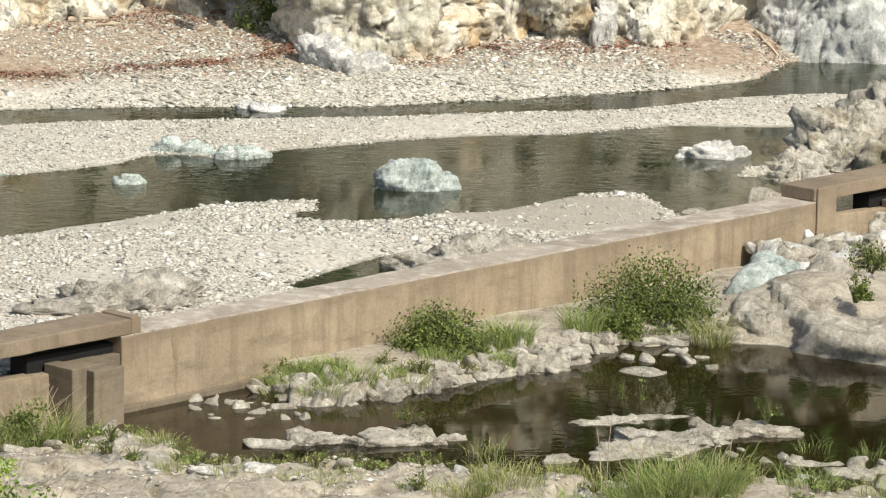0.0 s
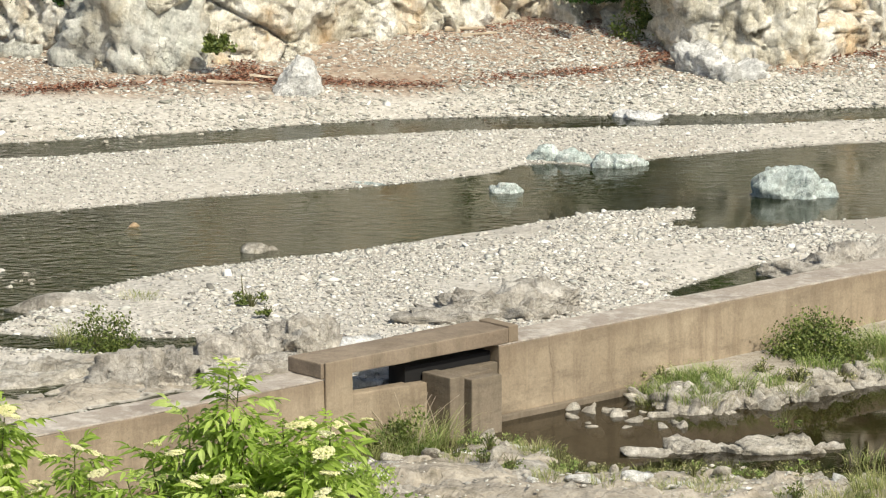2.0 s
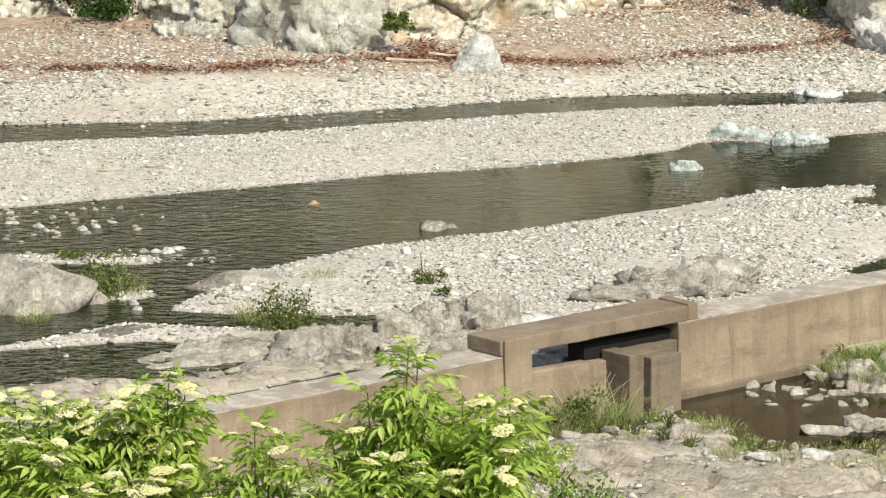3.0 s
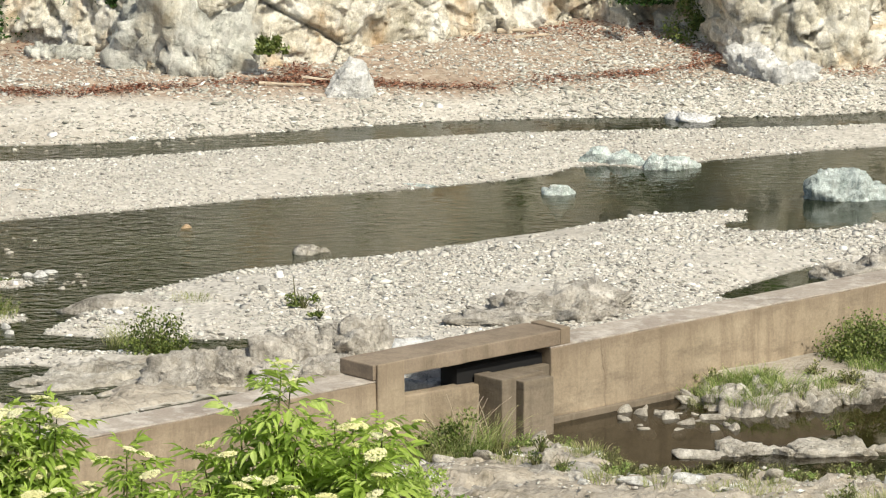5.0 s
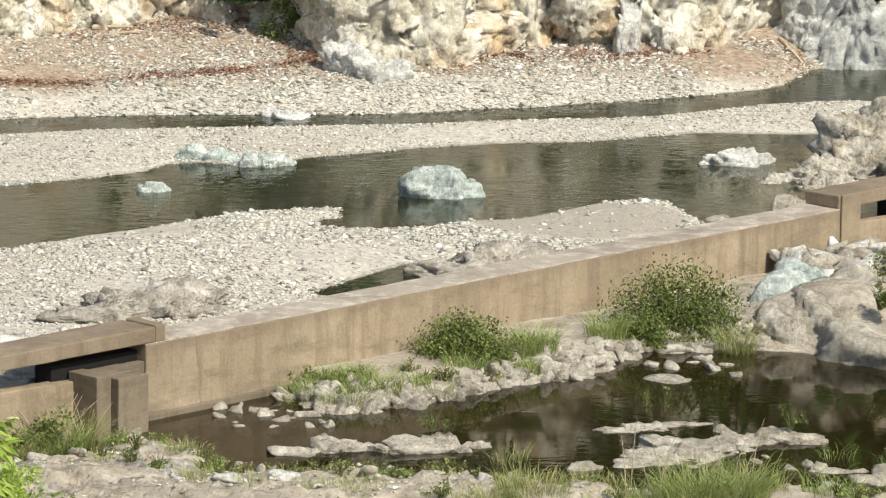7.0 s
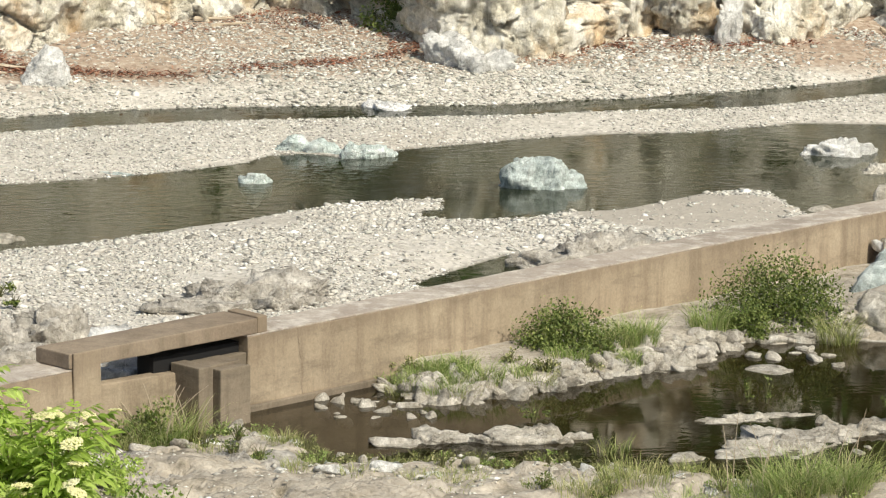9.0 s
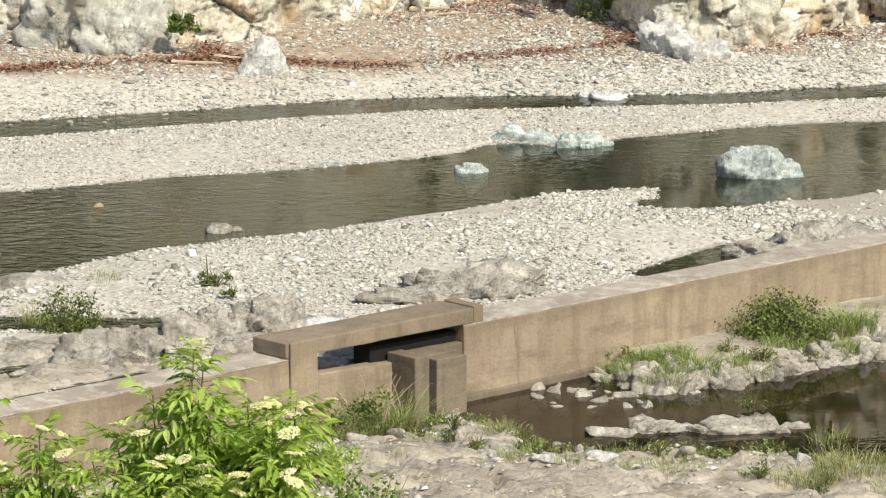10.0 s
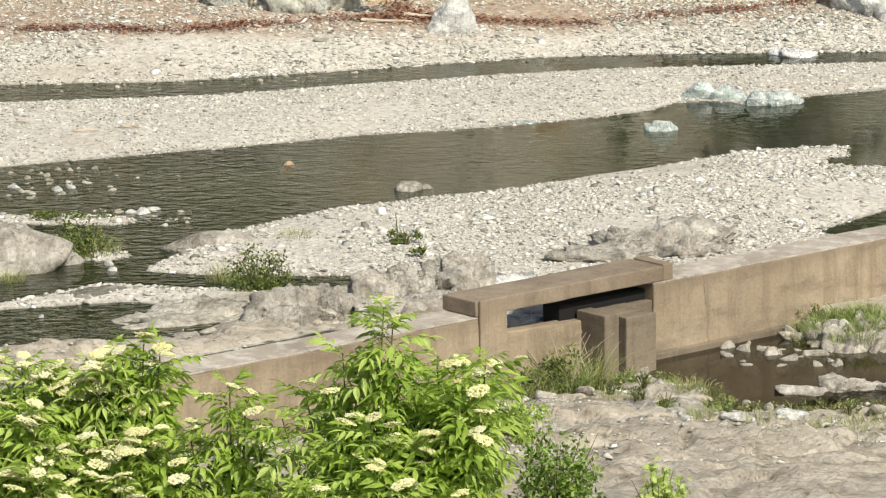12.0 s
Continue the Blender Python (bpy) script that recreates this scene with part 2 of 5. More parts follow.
def rock(name, stops, vein=(0.75, 0.73, 0.7), vein_amount=0.5, scale=1.0, stain=None, bump=0.9, moss=0.0, relief=1.0):
    m = Mat(name, 0.88)
    v = m.pos((1, 1, 1), (0.4, 0.7, 0.3))
    big = m.noise(1.5 * scale, 11, 0.74, v, 0.5)
    c = m.ramp(big, [(0.47 + (p - 0.5) * 0.5, q) for p, q in stops])
    # foliation: drawn-out bands
    band = m.noise(2.6 * scale, 8, 0.7, m.pos((2.6, 1.2, 0.7), (0.2, 0.45, 0.3)), 0.7)
    c = m.mix(m.ramp(band, [(0.5, (0, 0, 0)), (0.66, (vein_amount,) * 3)]), c, vein)
    if stain:
        c = m.mix(m.ramp(m.noise(0.8 * scale, 5, 0.6, m.pos((1, 1, 0.7))), [(0.52, (0, 0, 0)), (0.68, (0.75, 0.75, 0.75))]), c, stain)
    # fracture planes: warped, drawn-out cells that step in height, with thin dark joints
    wn_ = m.n("TexNoise", Scale=1.6 * scale, Detail=5, Roughness=0.6)
    m.to(m.pos(), wn_.inputs["Vector"])
    mul = m.n("VectorMath")
    mul.operation = "MULTIPLY_ADD"
    m.to(wn_.outputs["Color"], mul.inputs[0])
    mul.inputs[1].default_value = (0.9 / scale, 0.9 / scale, 0.9 / scale)
    m.to(m.pos((1, 1, 1.7), (0.5, 0.6, 0.4)), mul.inputs[2])
    chip = m.voro(3.4 * scale, mul.outputs[0], out="Color")
    chip2 = m.voro(9.0 * scale, mul.outputs[0], out="Color")
    joint = m.voro(3.4 * scale, mul.outputs[0], "DISTANCE_TO_EDGE")
    some = m.ramp(m.noise(1.1 * scale, 3), [(0.36, (0, 0, 0)), (0.5, (1, 1, 1))])
    gap = m.math("MAXIMUM", m.ramp(joint, [(0.0, (0, 0, 0)), (0.05, (1, 1, 1))]), some)
    step = m.math("ADD", m.xyz(chip)[0], m.math("MULTIPLY", m.xyz(chip2)[0], 0.5))
    pit = m.ramp(m.noise(7 * scale, 5, 0.7), [(0.33, (0.4, 0.38, 0.36)), (0.40, (1, 1, 1))])
    c = m.mix(0.6, c, m.ramp(step, [(0.2, (0.70, 0.70, 0.70)), (1.1, (1.12, 1.12, 1.12))]), "MULTIPLY")
    c = m.mix(m.math("MULTIPLY", m.math("SUBTRACT", 1.0, gap), 0.28), c, (0.09, 0.075, 0.06))
    c = m.mix(0.2 + 0.5 * relief, c, pit, "MULTIPLY")
    fine = m.noise(22 * scale, 6, 0.7)
    c = m.mix(0.75, c, m.ramp(band, [(0.34, (0.70, 0.68, 0.65)), (0.47, (0.97, 0.97, 0.97)), (0.62, (1.12, 1.12, 1.12))]), "MULTIPLY")
    c = m.mix(0.5, c, m.ramp(fine, [(0.3, (0.6, 0.6, 0.6)), (0.7, (1.25, 1.25, 1.25))]), "MULTIPLY")
    if moss:
        c = m.mix(m.ramp(m.noise(2.4, 5, 0.7), [(0.58, (0, 0, 0)), (0.7, (moss,) * 3)]), c, (0.12, 0.13, 0.05))
    m.color(c)
    p = m.bump(gap, 0.7, 0.05 / scale)
    p = m.bump(step, 1.0, 0.10 * relief / scale, p)
    p = m.bump(band, 0.6, 0.04 * relief / scale, p)
    p = m.bump(big, 0.6, 0.06 * relief / scale, p)
    m.bump(fine, bump, 0.03, p)
    return m.m


def leaf(name, a, b, c, kind="object", trans=0.25):
    m = Mat(name, 0.5)
    col = m.ramp(rand(m, kind), [(0.0, a), (0.5, b), (1.0, c)])
    col = m.mix(0.5, col, m.ramp(m.noise(7, 3), [(0.3, (0.7, 0.7, 0.7)), (0.7, (1.2, 1.2, 1.2))]), "MULTIPLY")
    m.color(col)
    tr = m.n("BsdfTranslucent")
    m.to(col, tr.inputs["Color"])
    mx = m.n("MixShader", Fac=trans)
    out = m.t.nodes["Material Output"]
    m.to(m.b.outputs[0], mx.inputs[1])
    m.to(tr.outputs[0], mx.inputs[2])
    m.to(mx.outputs[0], out.inputs["Surface"])
    return m.m


M_WALL = concrete("weathered_concrete", (0.29, 0.23, 0.165), (0.43, 0.355, 0.265), (0.21, 0.165, 0.12), wet=-0.33)
M_TOP = concrete("worn_concrete_top", (0.34, 0.29, 0.25), (0.47, 0.42, 0.37), (0.66, 0.62, 0.57))
M_SLAB = concrete("brown_concrete_slab", (0.23, 0.18, 0.135), (0.32, 0.26, 0.20), (0.19, 0.15, 0.11))
M_POST = concrete("grey_brown_concrete", (0.17, 0.14, 0.105), (0.26, 0.215, 0.165), (0.13, 0.105, 0.08))
M_PEBBLE = gravel("river_pebbles")
M_STONE = gravel("river_stones", True)
M_COBBLE = Mat("far_bank_cobbles", 0.9)
M_COBBLE = M_COBBLE.color(M_COBBLE.ramp(rand(M_COBBLE), [(0.0, (0.20, 0.20, 0.175)), (0.2, (0.36, 0.36, 0.32)), (0.5, (0.50, 0.49, 0.44)), (0.75, (0.60, 0.58, 0.53)), (0.92, (0.74, 0.73, 0.70)), (1.0, (0.85, 0.84, 0.82))])).m
M_GROUND = ground_mat()
M_RIVER = water("river_water", (0.018, 0.023, 0.008), (0.042, 0.050, 0.020), 0.30, 0.78)
M_POOL = water("pool_water", (0.014, 0.010, 0.003), (0.032, 0.023, 0.007), 0.02, 0.82)
M_CLIFF = rock("cream_cliff_rock", [(0.25, (0.34, 0.31, 0.25)), (0.42, (0.60, 0.56, 0.46)), (0.56, (0.75, 0.715, 0.62)), (0.75, (0.86, 0.84, 0.78))], vein=(0.86, 0.84, 0.79), vein_amount=0.6, stain=(0.60, 0.40, 0.20), scale=1.25, moss=0.3, relief=0.5)
M_CLIFFGREY = rock("grey_cliff_rock", [(0.25, (0.27, 0.27, 0.25)), (0.42, (0.47, 0.48, 0.44)), (0.6, (0.64, 0.645, 0.60)), (0.8, (0.77, 0.765, 0.72))], vein=(0.72, 0.71, 0.67), stain=(0.45, 0.38, 0.26), scale=1.1)
M_BLUE = rock("pale_blue_green_rock", [(0.25, (0.20, 0.25, 0.25)), (0.45, (0.43, 0.50, 0.495)), (0.6, (0.58, 0.655, 0.645)), (0.8, (0.72, 0.79, 0.78))], vein=(0.82, 0.86, 0.85), scale=2.2)
M_WETROCK = rock("wet_rock", [(0.25, (0.15, 0.14, 0.115)), (0.45, (0.20, 0.19, 0.16)), (0.65, (0.26, 0.245, 0.21)), (0.8, (0.5, 0.49, 0.46))], scale=1.2, vein_amount=0.2, bump=0.4)
M_GREY = rock("grey_river_rock", [(0.25, (0.25, 0.23, 0.20)), (0.45, (0.40, 0.37, 0.325)), (0.65, (0.51, 0.475, 0.425)), (0.8, (0.64, 0.605, 0.55))], scale=1.6, vein_amount=0.35)
M_PALE = rock("pale_ledge_rock", [(0.25, (0.26, 0.235, 0.195)), (0.45, (0.44, 0.405, 0.345)), (0.65, (0.57, 0.53, 0.465)), (0.8, (0.70, 0.665, 0.60))], scale=1.8, vein_amount=0.3, moss=0.15)
M_CRAG = rock("lichened_crag_rock", [(0.25, (0.30, 0.27, 0.23)), (0.45, (0.48, 0.445, 0.385)), (0.65, (0.62, 0.585, 0.52)), (0.8, (0.74, 0.71, 0.65))], scale=1.5, moss=0.5, stain=(0.30, 0.24, 0.14))
M_ICE = rock("ice_blue_rock", [(0.25, (0.36, 0.44, 0.43)), (0.45, (0.54, 0.63, 0.61)), (0.6, (0.68, 0.765, 0.745)), (0.8, (0.82, 0.87, 0.86))], vein=(0.86, 0.89, 0.88), scale=2.4)
M_SLATE = rock("blue_grey_cliff_rock", [(0.25, (0.30, 0.31, 0.32)), (0.42, (0.52, 0.54, 0.55)), (0.6, (0.68, 0.70, 0.705)), (0.8, (0.83, 0.835, 0.83))], vein=(0.78, 0.78, 0.77), scale=1.4)
M_WHITE = rock("white_quartz_rock", [(0.25, (0.36, 0.36, 0.36)), (0.42, (0.60, 0.60, 0.59)), (0.6, (0.76, 0.76, 0.75)), (0.8, (0.87, 0.865, 0.86))], vein=(0.86, 0.86, 0.86), scale=1.7)
M_SNOW = rock("snow_white_quartz", [(0.25, (0.8, 0.8, 0.82)), (0.6, (0.93, 0.93, 0.94))], vein=(0.93, 0.93, 0.94), scale=2.0)
M_TAN = rock("orange_tan_stone", [(0.25, (0.40, 0.27, 0.16)), (0.6, (0.58, 0.43, 0.28)), (0.8, (0.68, 0.56, 0.42))], vein=(0.6, 0.46, 0.32), scale=2.0)
M_QUARTZ = rock("water_worn_white_stone", [(0.25, (0.5, 0.5, 0.48)), (0.45, (0.68, 0.675, 0.66)), (0.8, (0.84, 0.835, 0.82))], scale=2.0)
# black steel of the gate, also put on the board that imitates shade
M_IRON_SHADE = Mat("black_steel_and_gap_shade", 0.85).color((0.012, 0.012, 0.013)).m
M_ELDER = leaf("elder_leaf", (0.24, 0.36, 0.06), (0.42, 0.57, 0.11), (0.58, 0.70, 0.24), trans=0.45)
M_FERN = leaf("bright_fern_leaf", (0.12, 0.21, 0.04), (0.22, 0.34, 0.07), (0.36, 0.46, 0.13), "island", 0.3)
M_FLOWER = leaf("elder_flower", (0.76, 0.74, 0.40), (0.83, 0.81, 0.50), (0.87, 0.85, 0.60), trans=0.2)
M_BUSH = leaf("bush_leaf", (0.07, 0.11, 0.03), (0.15, 0.20, 0.05), (0.29, 0.33, 0.11), "island", 0.2)
M_GRASS = leaf("grass_blade", (0.16, 0.24, 0.06), (0.29, 0.40, 0.11), (0.58, 0.58, 0.31), "island", 0.3)
M_SEDGE = leaf("pale_sedge_blade", (0.20, 0.24, 0.07), (0.36, 0.41, 0.15), (0.58, 0.53, 0.31), "island", 0.3)
M_HERB = leaf("olive_herb_leaf", (0.10, 0.13, 0.035), (0.24, 0.27, 0.09), (0.62, 0.58, 0.33), "island", 0.2)
M_IVY = leaf("ivy_leaf", (0.02, 0.05, 0.012), (0.04, 0.10, 0.02), (0.08, 0.17, 0.035), "island", 0.2)
M_STEM = Mat("green_brown_stem", 0.8).color((0.13, 0.13, 0.06)).m
M_DRIFT = Mat("bleached_wood", 0.85)
M_DRIFT = M_DRIFT.color(M_DRIFT.ramp(M_DRIFT.noise(14, 4, 0.6, M_DRIFT.pos((0.3, 1, 1))), [(0.3, (0.36, 0.29, 0.21)), (0.7, (0.60, 0.52, 0.42))])).m
M_LITTER = Mat("red_brown_leaf_litter", 0.9)
M_LITTER = M_LITTER.color(M_LITTER.ramp(rand(M_LITTER), [(0.0, (0.11, 0.045, 0.03)), (0.5, (0.24, 0.10, 0.065)), (1.0, (0.42, 0.25, 0.17))])).m


# ---- shape helpers ----
def part(name, verts, faces, material, parent=None, label="", smooth=False):
    """Links one mesh object, under a thing or under a part where one is given."""
    me = bpy.data.meshes.new(name)
    me.from_pydata([tuple(v) for v in verts], [], [tuple(f) for f in faces])
    if material:
        me.materials.append(material)
    if smooth:
        me.polygons.foreach_set("use_smooth", [True] * len(me.polygons))
    me.update()
    ob = new(name, me)
    ob.parent = parent
    if label:
        ob["label"] = label
    return ob


def part_bm(name, bm, material, parent=None, label="", smooth=False):
    me = bpy.data.meshes.new(name)
    bm.to_mesh(me)
    bm.free()
    me.materials.append(material)
    if smooth:
        me.polygons.foreach_set("use_smooth", [True] * len(me.polygons))
    ob = new(name, me)
    ob.parent = parent
    if label:
        ob["label"] = label
    return ob


def big_mesh(name, co, tri, material, smooth=False):
    """A mesh from numpy arrays, for many small pieces at once."""
    me = bpy.data.meshes.new(name)
    me.vertices.add(len(co))
    me.vertices.foreach_set("co", np.ascontiguousarray(co, dtype=np.float32).ravel())
    k = tri.shape[1]
    me.loops.add(tri.size)
    me.loops.foreach_set("vertex_index", np.ascontiguousarray(tri, dtype=np.int32).ravel())
    me.polygons.add(len(tri))
    me.polygons.foreach_set("loop_start", np.arange(0, tri.size, k, dtype=np.int32))
    me.polygons.foreach_set("loop_total", np.full(len(tri), k, dtype=np.int32))
    if smooth:
        me.polygons.foreach_set("use_smooth", np.ones(len(tri), dtype=bool))
    me.materials.append(material)
    me.update(calc_edges=True)
    me.validate()
    return new(name, me)


def ico(level):
    bm = bmesh.new()
    bmesh.ops.create_icosphere(bm, subdivisions=level, radius=1.0)
    v = np.array([p.co[:] for p in bm.verts])
    f = np.array([[q.index for q in t.verts] for t in bm.faces])
    bm.free()
    return v, f


ICO = {k: ico(k) for k in (1, 2, 3, 4, 5)}


def hash3(ix, iy, iz, seed):
    h = (ix * 374761393 + iy * 668265263 + iz * 2147483647 + seed * 974634777) & 0xFFFFFFFF
    h = ((h ^ (h >> 13)) * 1274126177) & 0xFFFFFFFF
    return ((h ^ (h >> 16)) & 0xFFFF) / 65535.0


def vnoise(p, seed=0):
    """Smooth value noise of points (n, 3), 0 to 1."""
    i = np.floor(p).astype(np.int64)
    f = p - i
    f = f * f * (3 - 2 * f)
    out = 0
    for dx in (0, 1):
        for dy in (0, 1):
            for dz in (0, 1):
                w = (f[:, 0] if dx else 1 - f[:, 0]) * (f[:, 1] if dy else 1 - f[:, 1]) * (f[:, 2] if dz else 1 - f[:, 2])
                out = out + w * hash3(i[:, 0] + dx, i[:, 1] + dy, i[:, 2] + dz, seed)
    return out


def fbm(p, seed=0, octaves=4):
    return sum(vnoise(p * 2 ** k + 17.3 * k, seed + k) / 2 ** (k + 1) for k in range(octaves)) - 0.5 + 0.5 / 2 ** octaves


def facets(p, seed):
    """Each point's nearest random seed: gap to the next cell, the cell's own step and tilt."""
    i = np.floor(p).astype(np.int64)
    best, second = np.full(len(p), 9.0), np.full(len(p), 9.0)
    step = np.zeros(len(p))
    for dx in (-1, 0, 1):
        for dy in (-1, 0, 1):
            for dz in (-1, 0, 1):
                c = i + np.array([dx, dy, dz])
                at = c + np.stack([hash3(c[:, 0], c[:, 1], c[:, 2], seed + k) for k in range(3)], 1)
                d = np.linalg.norm(at - p, axis=1)
                tilt = np.stack([hash3(c[:, 0], c[:, 1], c[:, 2], seed + 20 + k) - 0.5 for k in range(3)], 1)
                own = hash3(c[:, 0], c[:, 1], c[:, 2], seed + 5) - 0.5 + ((p - at) * tilt).sum(1) * 1.6
                closer = d < best
                second = np.where(closer, best, np.minimum(second, d))
                step = np.where(closer, own, step)
                best = np.where(closer, d, best)
    return second - best, step


# ---- the lie of the land ----
RIVER_FAR = [(-30, 44), (-16, 55.6), (-13.2, 57.6), (-12.15, 58.2), (-11.5, 58.55), (-10.8, 59.0), (-10.1, 59.35), (-9.4, 59.75), (-8.2, 60.5), (-7.2, 60.85), (-6.6, 61.1), (-5.95, 61.5), (-5.2, 61.95), (-4.5, 62.55), (-4.15, 63.2), (-3.7, 63.35), (-3.2, 63.1), (-2.6, 63.5), (-2.2, 63.9), (-1.4, 64.3), (-0.6, 64.8), (0.2, 65.15), (1.75, 65.5), (2.55, 66.0), (3.4, 66.4), (4.8, 66.4), (8, 67.0), (60, 100)]
RIVER_NEAR = [(-30, 38), (-12.5, 48.5), (-10.6, 50.2), (-9.75, 51.2), (-9.5, 52.2), (-9.0, 53.9), (-8.45, 54.8), (-7.85, 55.5), (-7.3, 55.85), (-6.85, 56.3), (-6.15, 56.6), (-5.5, 57.2), (-4.87, 57.85), (-4.2, 58.4), (-3.6, 59.05), (-2.8, 59.7), (-2.05, 59.95), (-1.68, 60.0), (-1.62, 58.62), (-1.25, 58.56), (-0.5, 58.75), (0.1, 59.3), (0.6, 59.45), (0.9, 59.7), (1.24, 60.05), (1.62, 60.5), (2.0, 60.82), (2.4, 61.0), (2.68, 60.85), (2.78, 60.4), (2.95, 59.8), (3.06, 59.55), (3.5, 57.3), (8, 62.0), (60, 116)]
CHAN_NEAR = [(-40, 57), (-14, 62.6), (-13.1, 62.85), (-11.5, 63.25), (-10.75, 63.45), (-10.0, 63.85), (-9.25, 64.25), (-8.5, 64.6), (-7.6, 65.0), (-7.1, 65.3), (-5.5, 65.95), (-4.05, 66.25), (-2.3, 66.6), (-0.6, 66.85), (0.2, 67.15), (1.8, 67.55), (2.6, 67.75), (3.5, 68.3), (4.4, 69.0), (5.3, 69.4), (7, 69.8), (60, 98)]
CHAN_FAR = [(-40, 58.5), (-14.2, 64.1), (-13.4, 64.25), (-12.6, 64.4), (-11.8, 64.5), (-11.0, 64.75), (-10.2, 65.2), (-9.4, 65.5), (-8.6, 65.9), (-7.8, 66.3), (-6.5, 66.9), (-4.8, 67.3), (-3.15, 67.5), (-1.5, 67.65), (-0.6, 67.9), (0.2, 68.3), (1.0, 68.5), (1.85, 69.0), (2.7, 69.35), (3.6, 69.9), (4.5, 70.5), (4.9, 71.0), (5.45, 72.6), (9, 76), (60, 140)]
POOL_NEAR = [(-12, 40), (-4.2, 47.4), (-3.5, 48.5), (-3.12, 47.7), (-2.66, 47.1), (-1.94, 46.75), (-1.3, 46.8), (-0.34, 46.6), (0.13, 46.4), (0.72, 46.45), (1.2, 46.2), (1.75, 46.1), (3.3, 46.3), (3.76, 46.0), (4.2, 45.7), (8, 45), (60, 60)]
POOL_FAR = [(-4.2, 48.6), (-2.1, 51.6), (-2.0, 50.6), (-1.4, 49.75), (-0.9, 50.0), (-0.1, 50.65), (0.15, 50.95), (0.7, 51.55), (1.4, 51.8), (1.85, 52.8), (2.2, 53.3), (3.2, 53.5), (4.0, 53.6), (4.65, 52.8), (5.2, 52.65), (9, 54), (60, 80)]


def curve(pts, x):
    a = np.array(pts)
    return np.interp(x, a[:, 0], a[:, 1])


def off_line(x, y, pts):
    """Distance to a polyline."""
    best = np.full(np.shape(x), 1e9)
    for (x0, y0), (x1, y1) in zip(pts, pts[1:]):
        t = np.clip(((x - x0) * (x1 - x0) + (y - y0) * (y1 - y0)) / ((x1 - x0) ** 2 + (y1 - y0) ** 2), 0, 1)
        best = np.minimum(best, np.hypot(x - x0 - t * (x1 - x0), y - y0 - t * (y1 - y0)))
    return best


def land(x, y):
    """Height of the ground at arrays x, y."""
    x, y = np.asarray(x, float), np.asarray(y, float)
    p = np.stack([x.ravel(), y.ravel(), 0 * x.ravel()], 1)
    low = fbm(p * 0.45, 3, 3).reshape(x.shape)
    mid = fbm(p * 1.7, 9, 4).reshape(x.shape)
    jag = 0.35 * mid
    c1, c2 = curve(CHAN_NEAR, x), curve(CHAN_FAR, x)
    wet = np.minimum(curve(RIVER_FAR, x) - y, y - curve(RIVER_NEAR, x)) * 0.75
    wet = np.maximum(wet, np.minimum(c2 - y, y - c1) * 0.9)
    stream = 0.36 - off_line(x, y, [(-11.5, 50.6), (-9.9, 51.3), (-8.8, 51.1), (-7.6, 51.1), (-6.9, 51.2)])
    puddle = 0.33 - off_line(x, y, [(-1.5, 54.45), (-1.1, 55.1), (-0.5, 56.05)])
    tongue = 0.30 - off_line(x, y, [(-1.66, 58.95), (-1.2, 59.1)])
    inlet = 0.3 - off_line(x, y, [(-12, 43.5), (-8.0, 47.2), (-6.9, 48.4)])
    riffle = np.minimum(0.95 - off_line(x, y, [(-14, 46.6), (-11.2, 48.3), (-9.5, 49.0)]), 0.05)
    wet = np.maximum.reduce([wet, stream, puddle, tongue, inlet, riffle]) + jag * 0.4
    isle = np.minimum(off_line(x, y, [(-11.9, 54.6), (-10.5, 54.5)]) - 0.28, off_line(x, y, [(-11.2, 52.9), (-10.35, 52.5)]) - 0.4)
    wet = np.minimum(wet, isle + jag)
    z = np.where(wet > 0, -0.5 * (1 - np.exp(-np.maximum(wet, 0) / 0.6)), 0.13 * (1 - np.exp(np.minimum(wet, 0) / 0.7)))
    z = z + np.where(wet < 0, (0.09 * low + 0.05 * mid) * np.clip(-wet / 0.5, 0.15, 1), 0.05 * mid)
    up = np.maximum(y - c2, 0)
    z = z + np.minimum(up * 0.125, 1.2 + 0 * up)
    # hillside behind the cliff
    z = z + np.clip((y - 74 - 0.25 * np.maximum(x, 0)) * 1.1, 0, 9) * (np.abs(x + 4) < 400) + np.clip(y - 90, 0, 400) * 0.35
    # pool side of the wall
    front = WALL_Y + WALL_K * x
    s, f = curve(POOL_NEAR, x), np.minimum(curve(POOL_FAR, x), front + 0.3)
    f = np.where((x > -3.9) & (x < -2.0), front + 0.4, f)
    wet2 = np.minimum(y - s, f - y) * 0.8 + jag * 0.5
    z2 = np.where(wet2 > 0, -0.4 - 0.35 * (1 - np.exp(-np.maximum(wet2, 0) / 0.7)), -0.4 + 0.22 * (1 - np.exp(np.minimum(wet2, 0) / 0.4)))
    z2 = z2 + np.where(wet2 < 0, 0.10 * low + 0.12 * mid, 0.04 * mid)
    back = np.interp(-y, [-47, -44, -40, -35, -30, -20, -5, 0, 30, 400], [0, 0.12, 0.6, 1.5, 2.8, 5.3, 9.0, 9.8, 10.5, 60])
    z2 = z2 + back
    # broken bedrock on the near shore and behind the wall upstream
    shore = np.clip((s - y) / 0.5, 0, 1) * (y > 25)
    rocky = np.clip((50.3 + 0.5 * (x + 8) - y) / 0.4, 0, 1) * np.clip((-5.4 - x) / 0.5, 0, 1) * np.clip(-wet / 0.15, 0, 1) * (y > front)
    on = ((shore > 0) | (rocky > 0)) & (np.abs(x) < 25)
    slabs = np.zeros(x.shape)
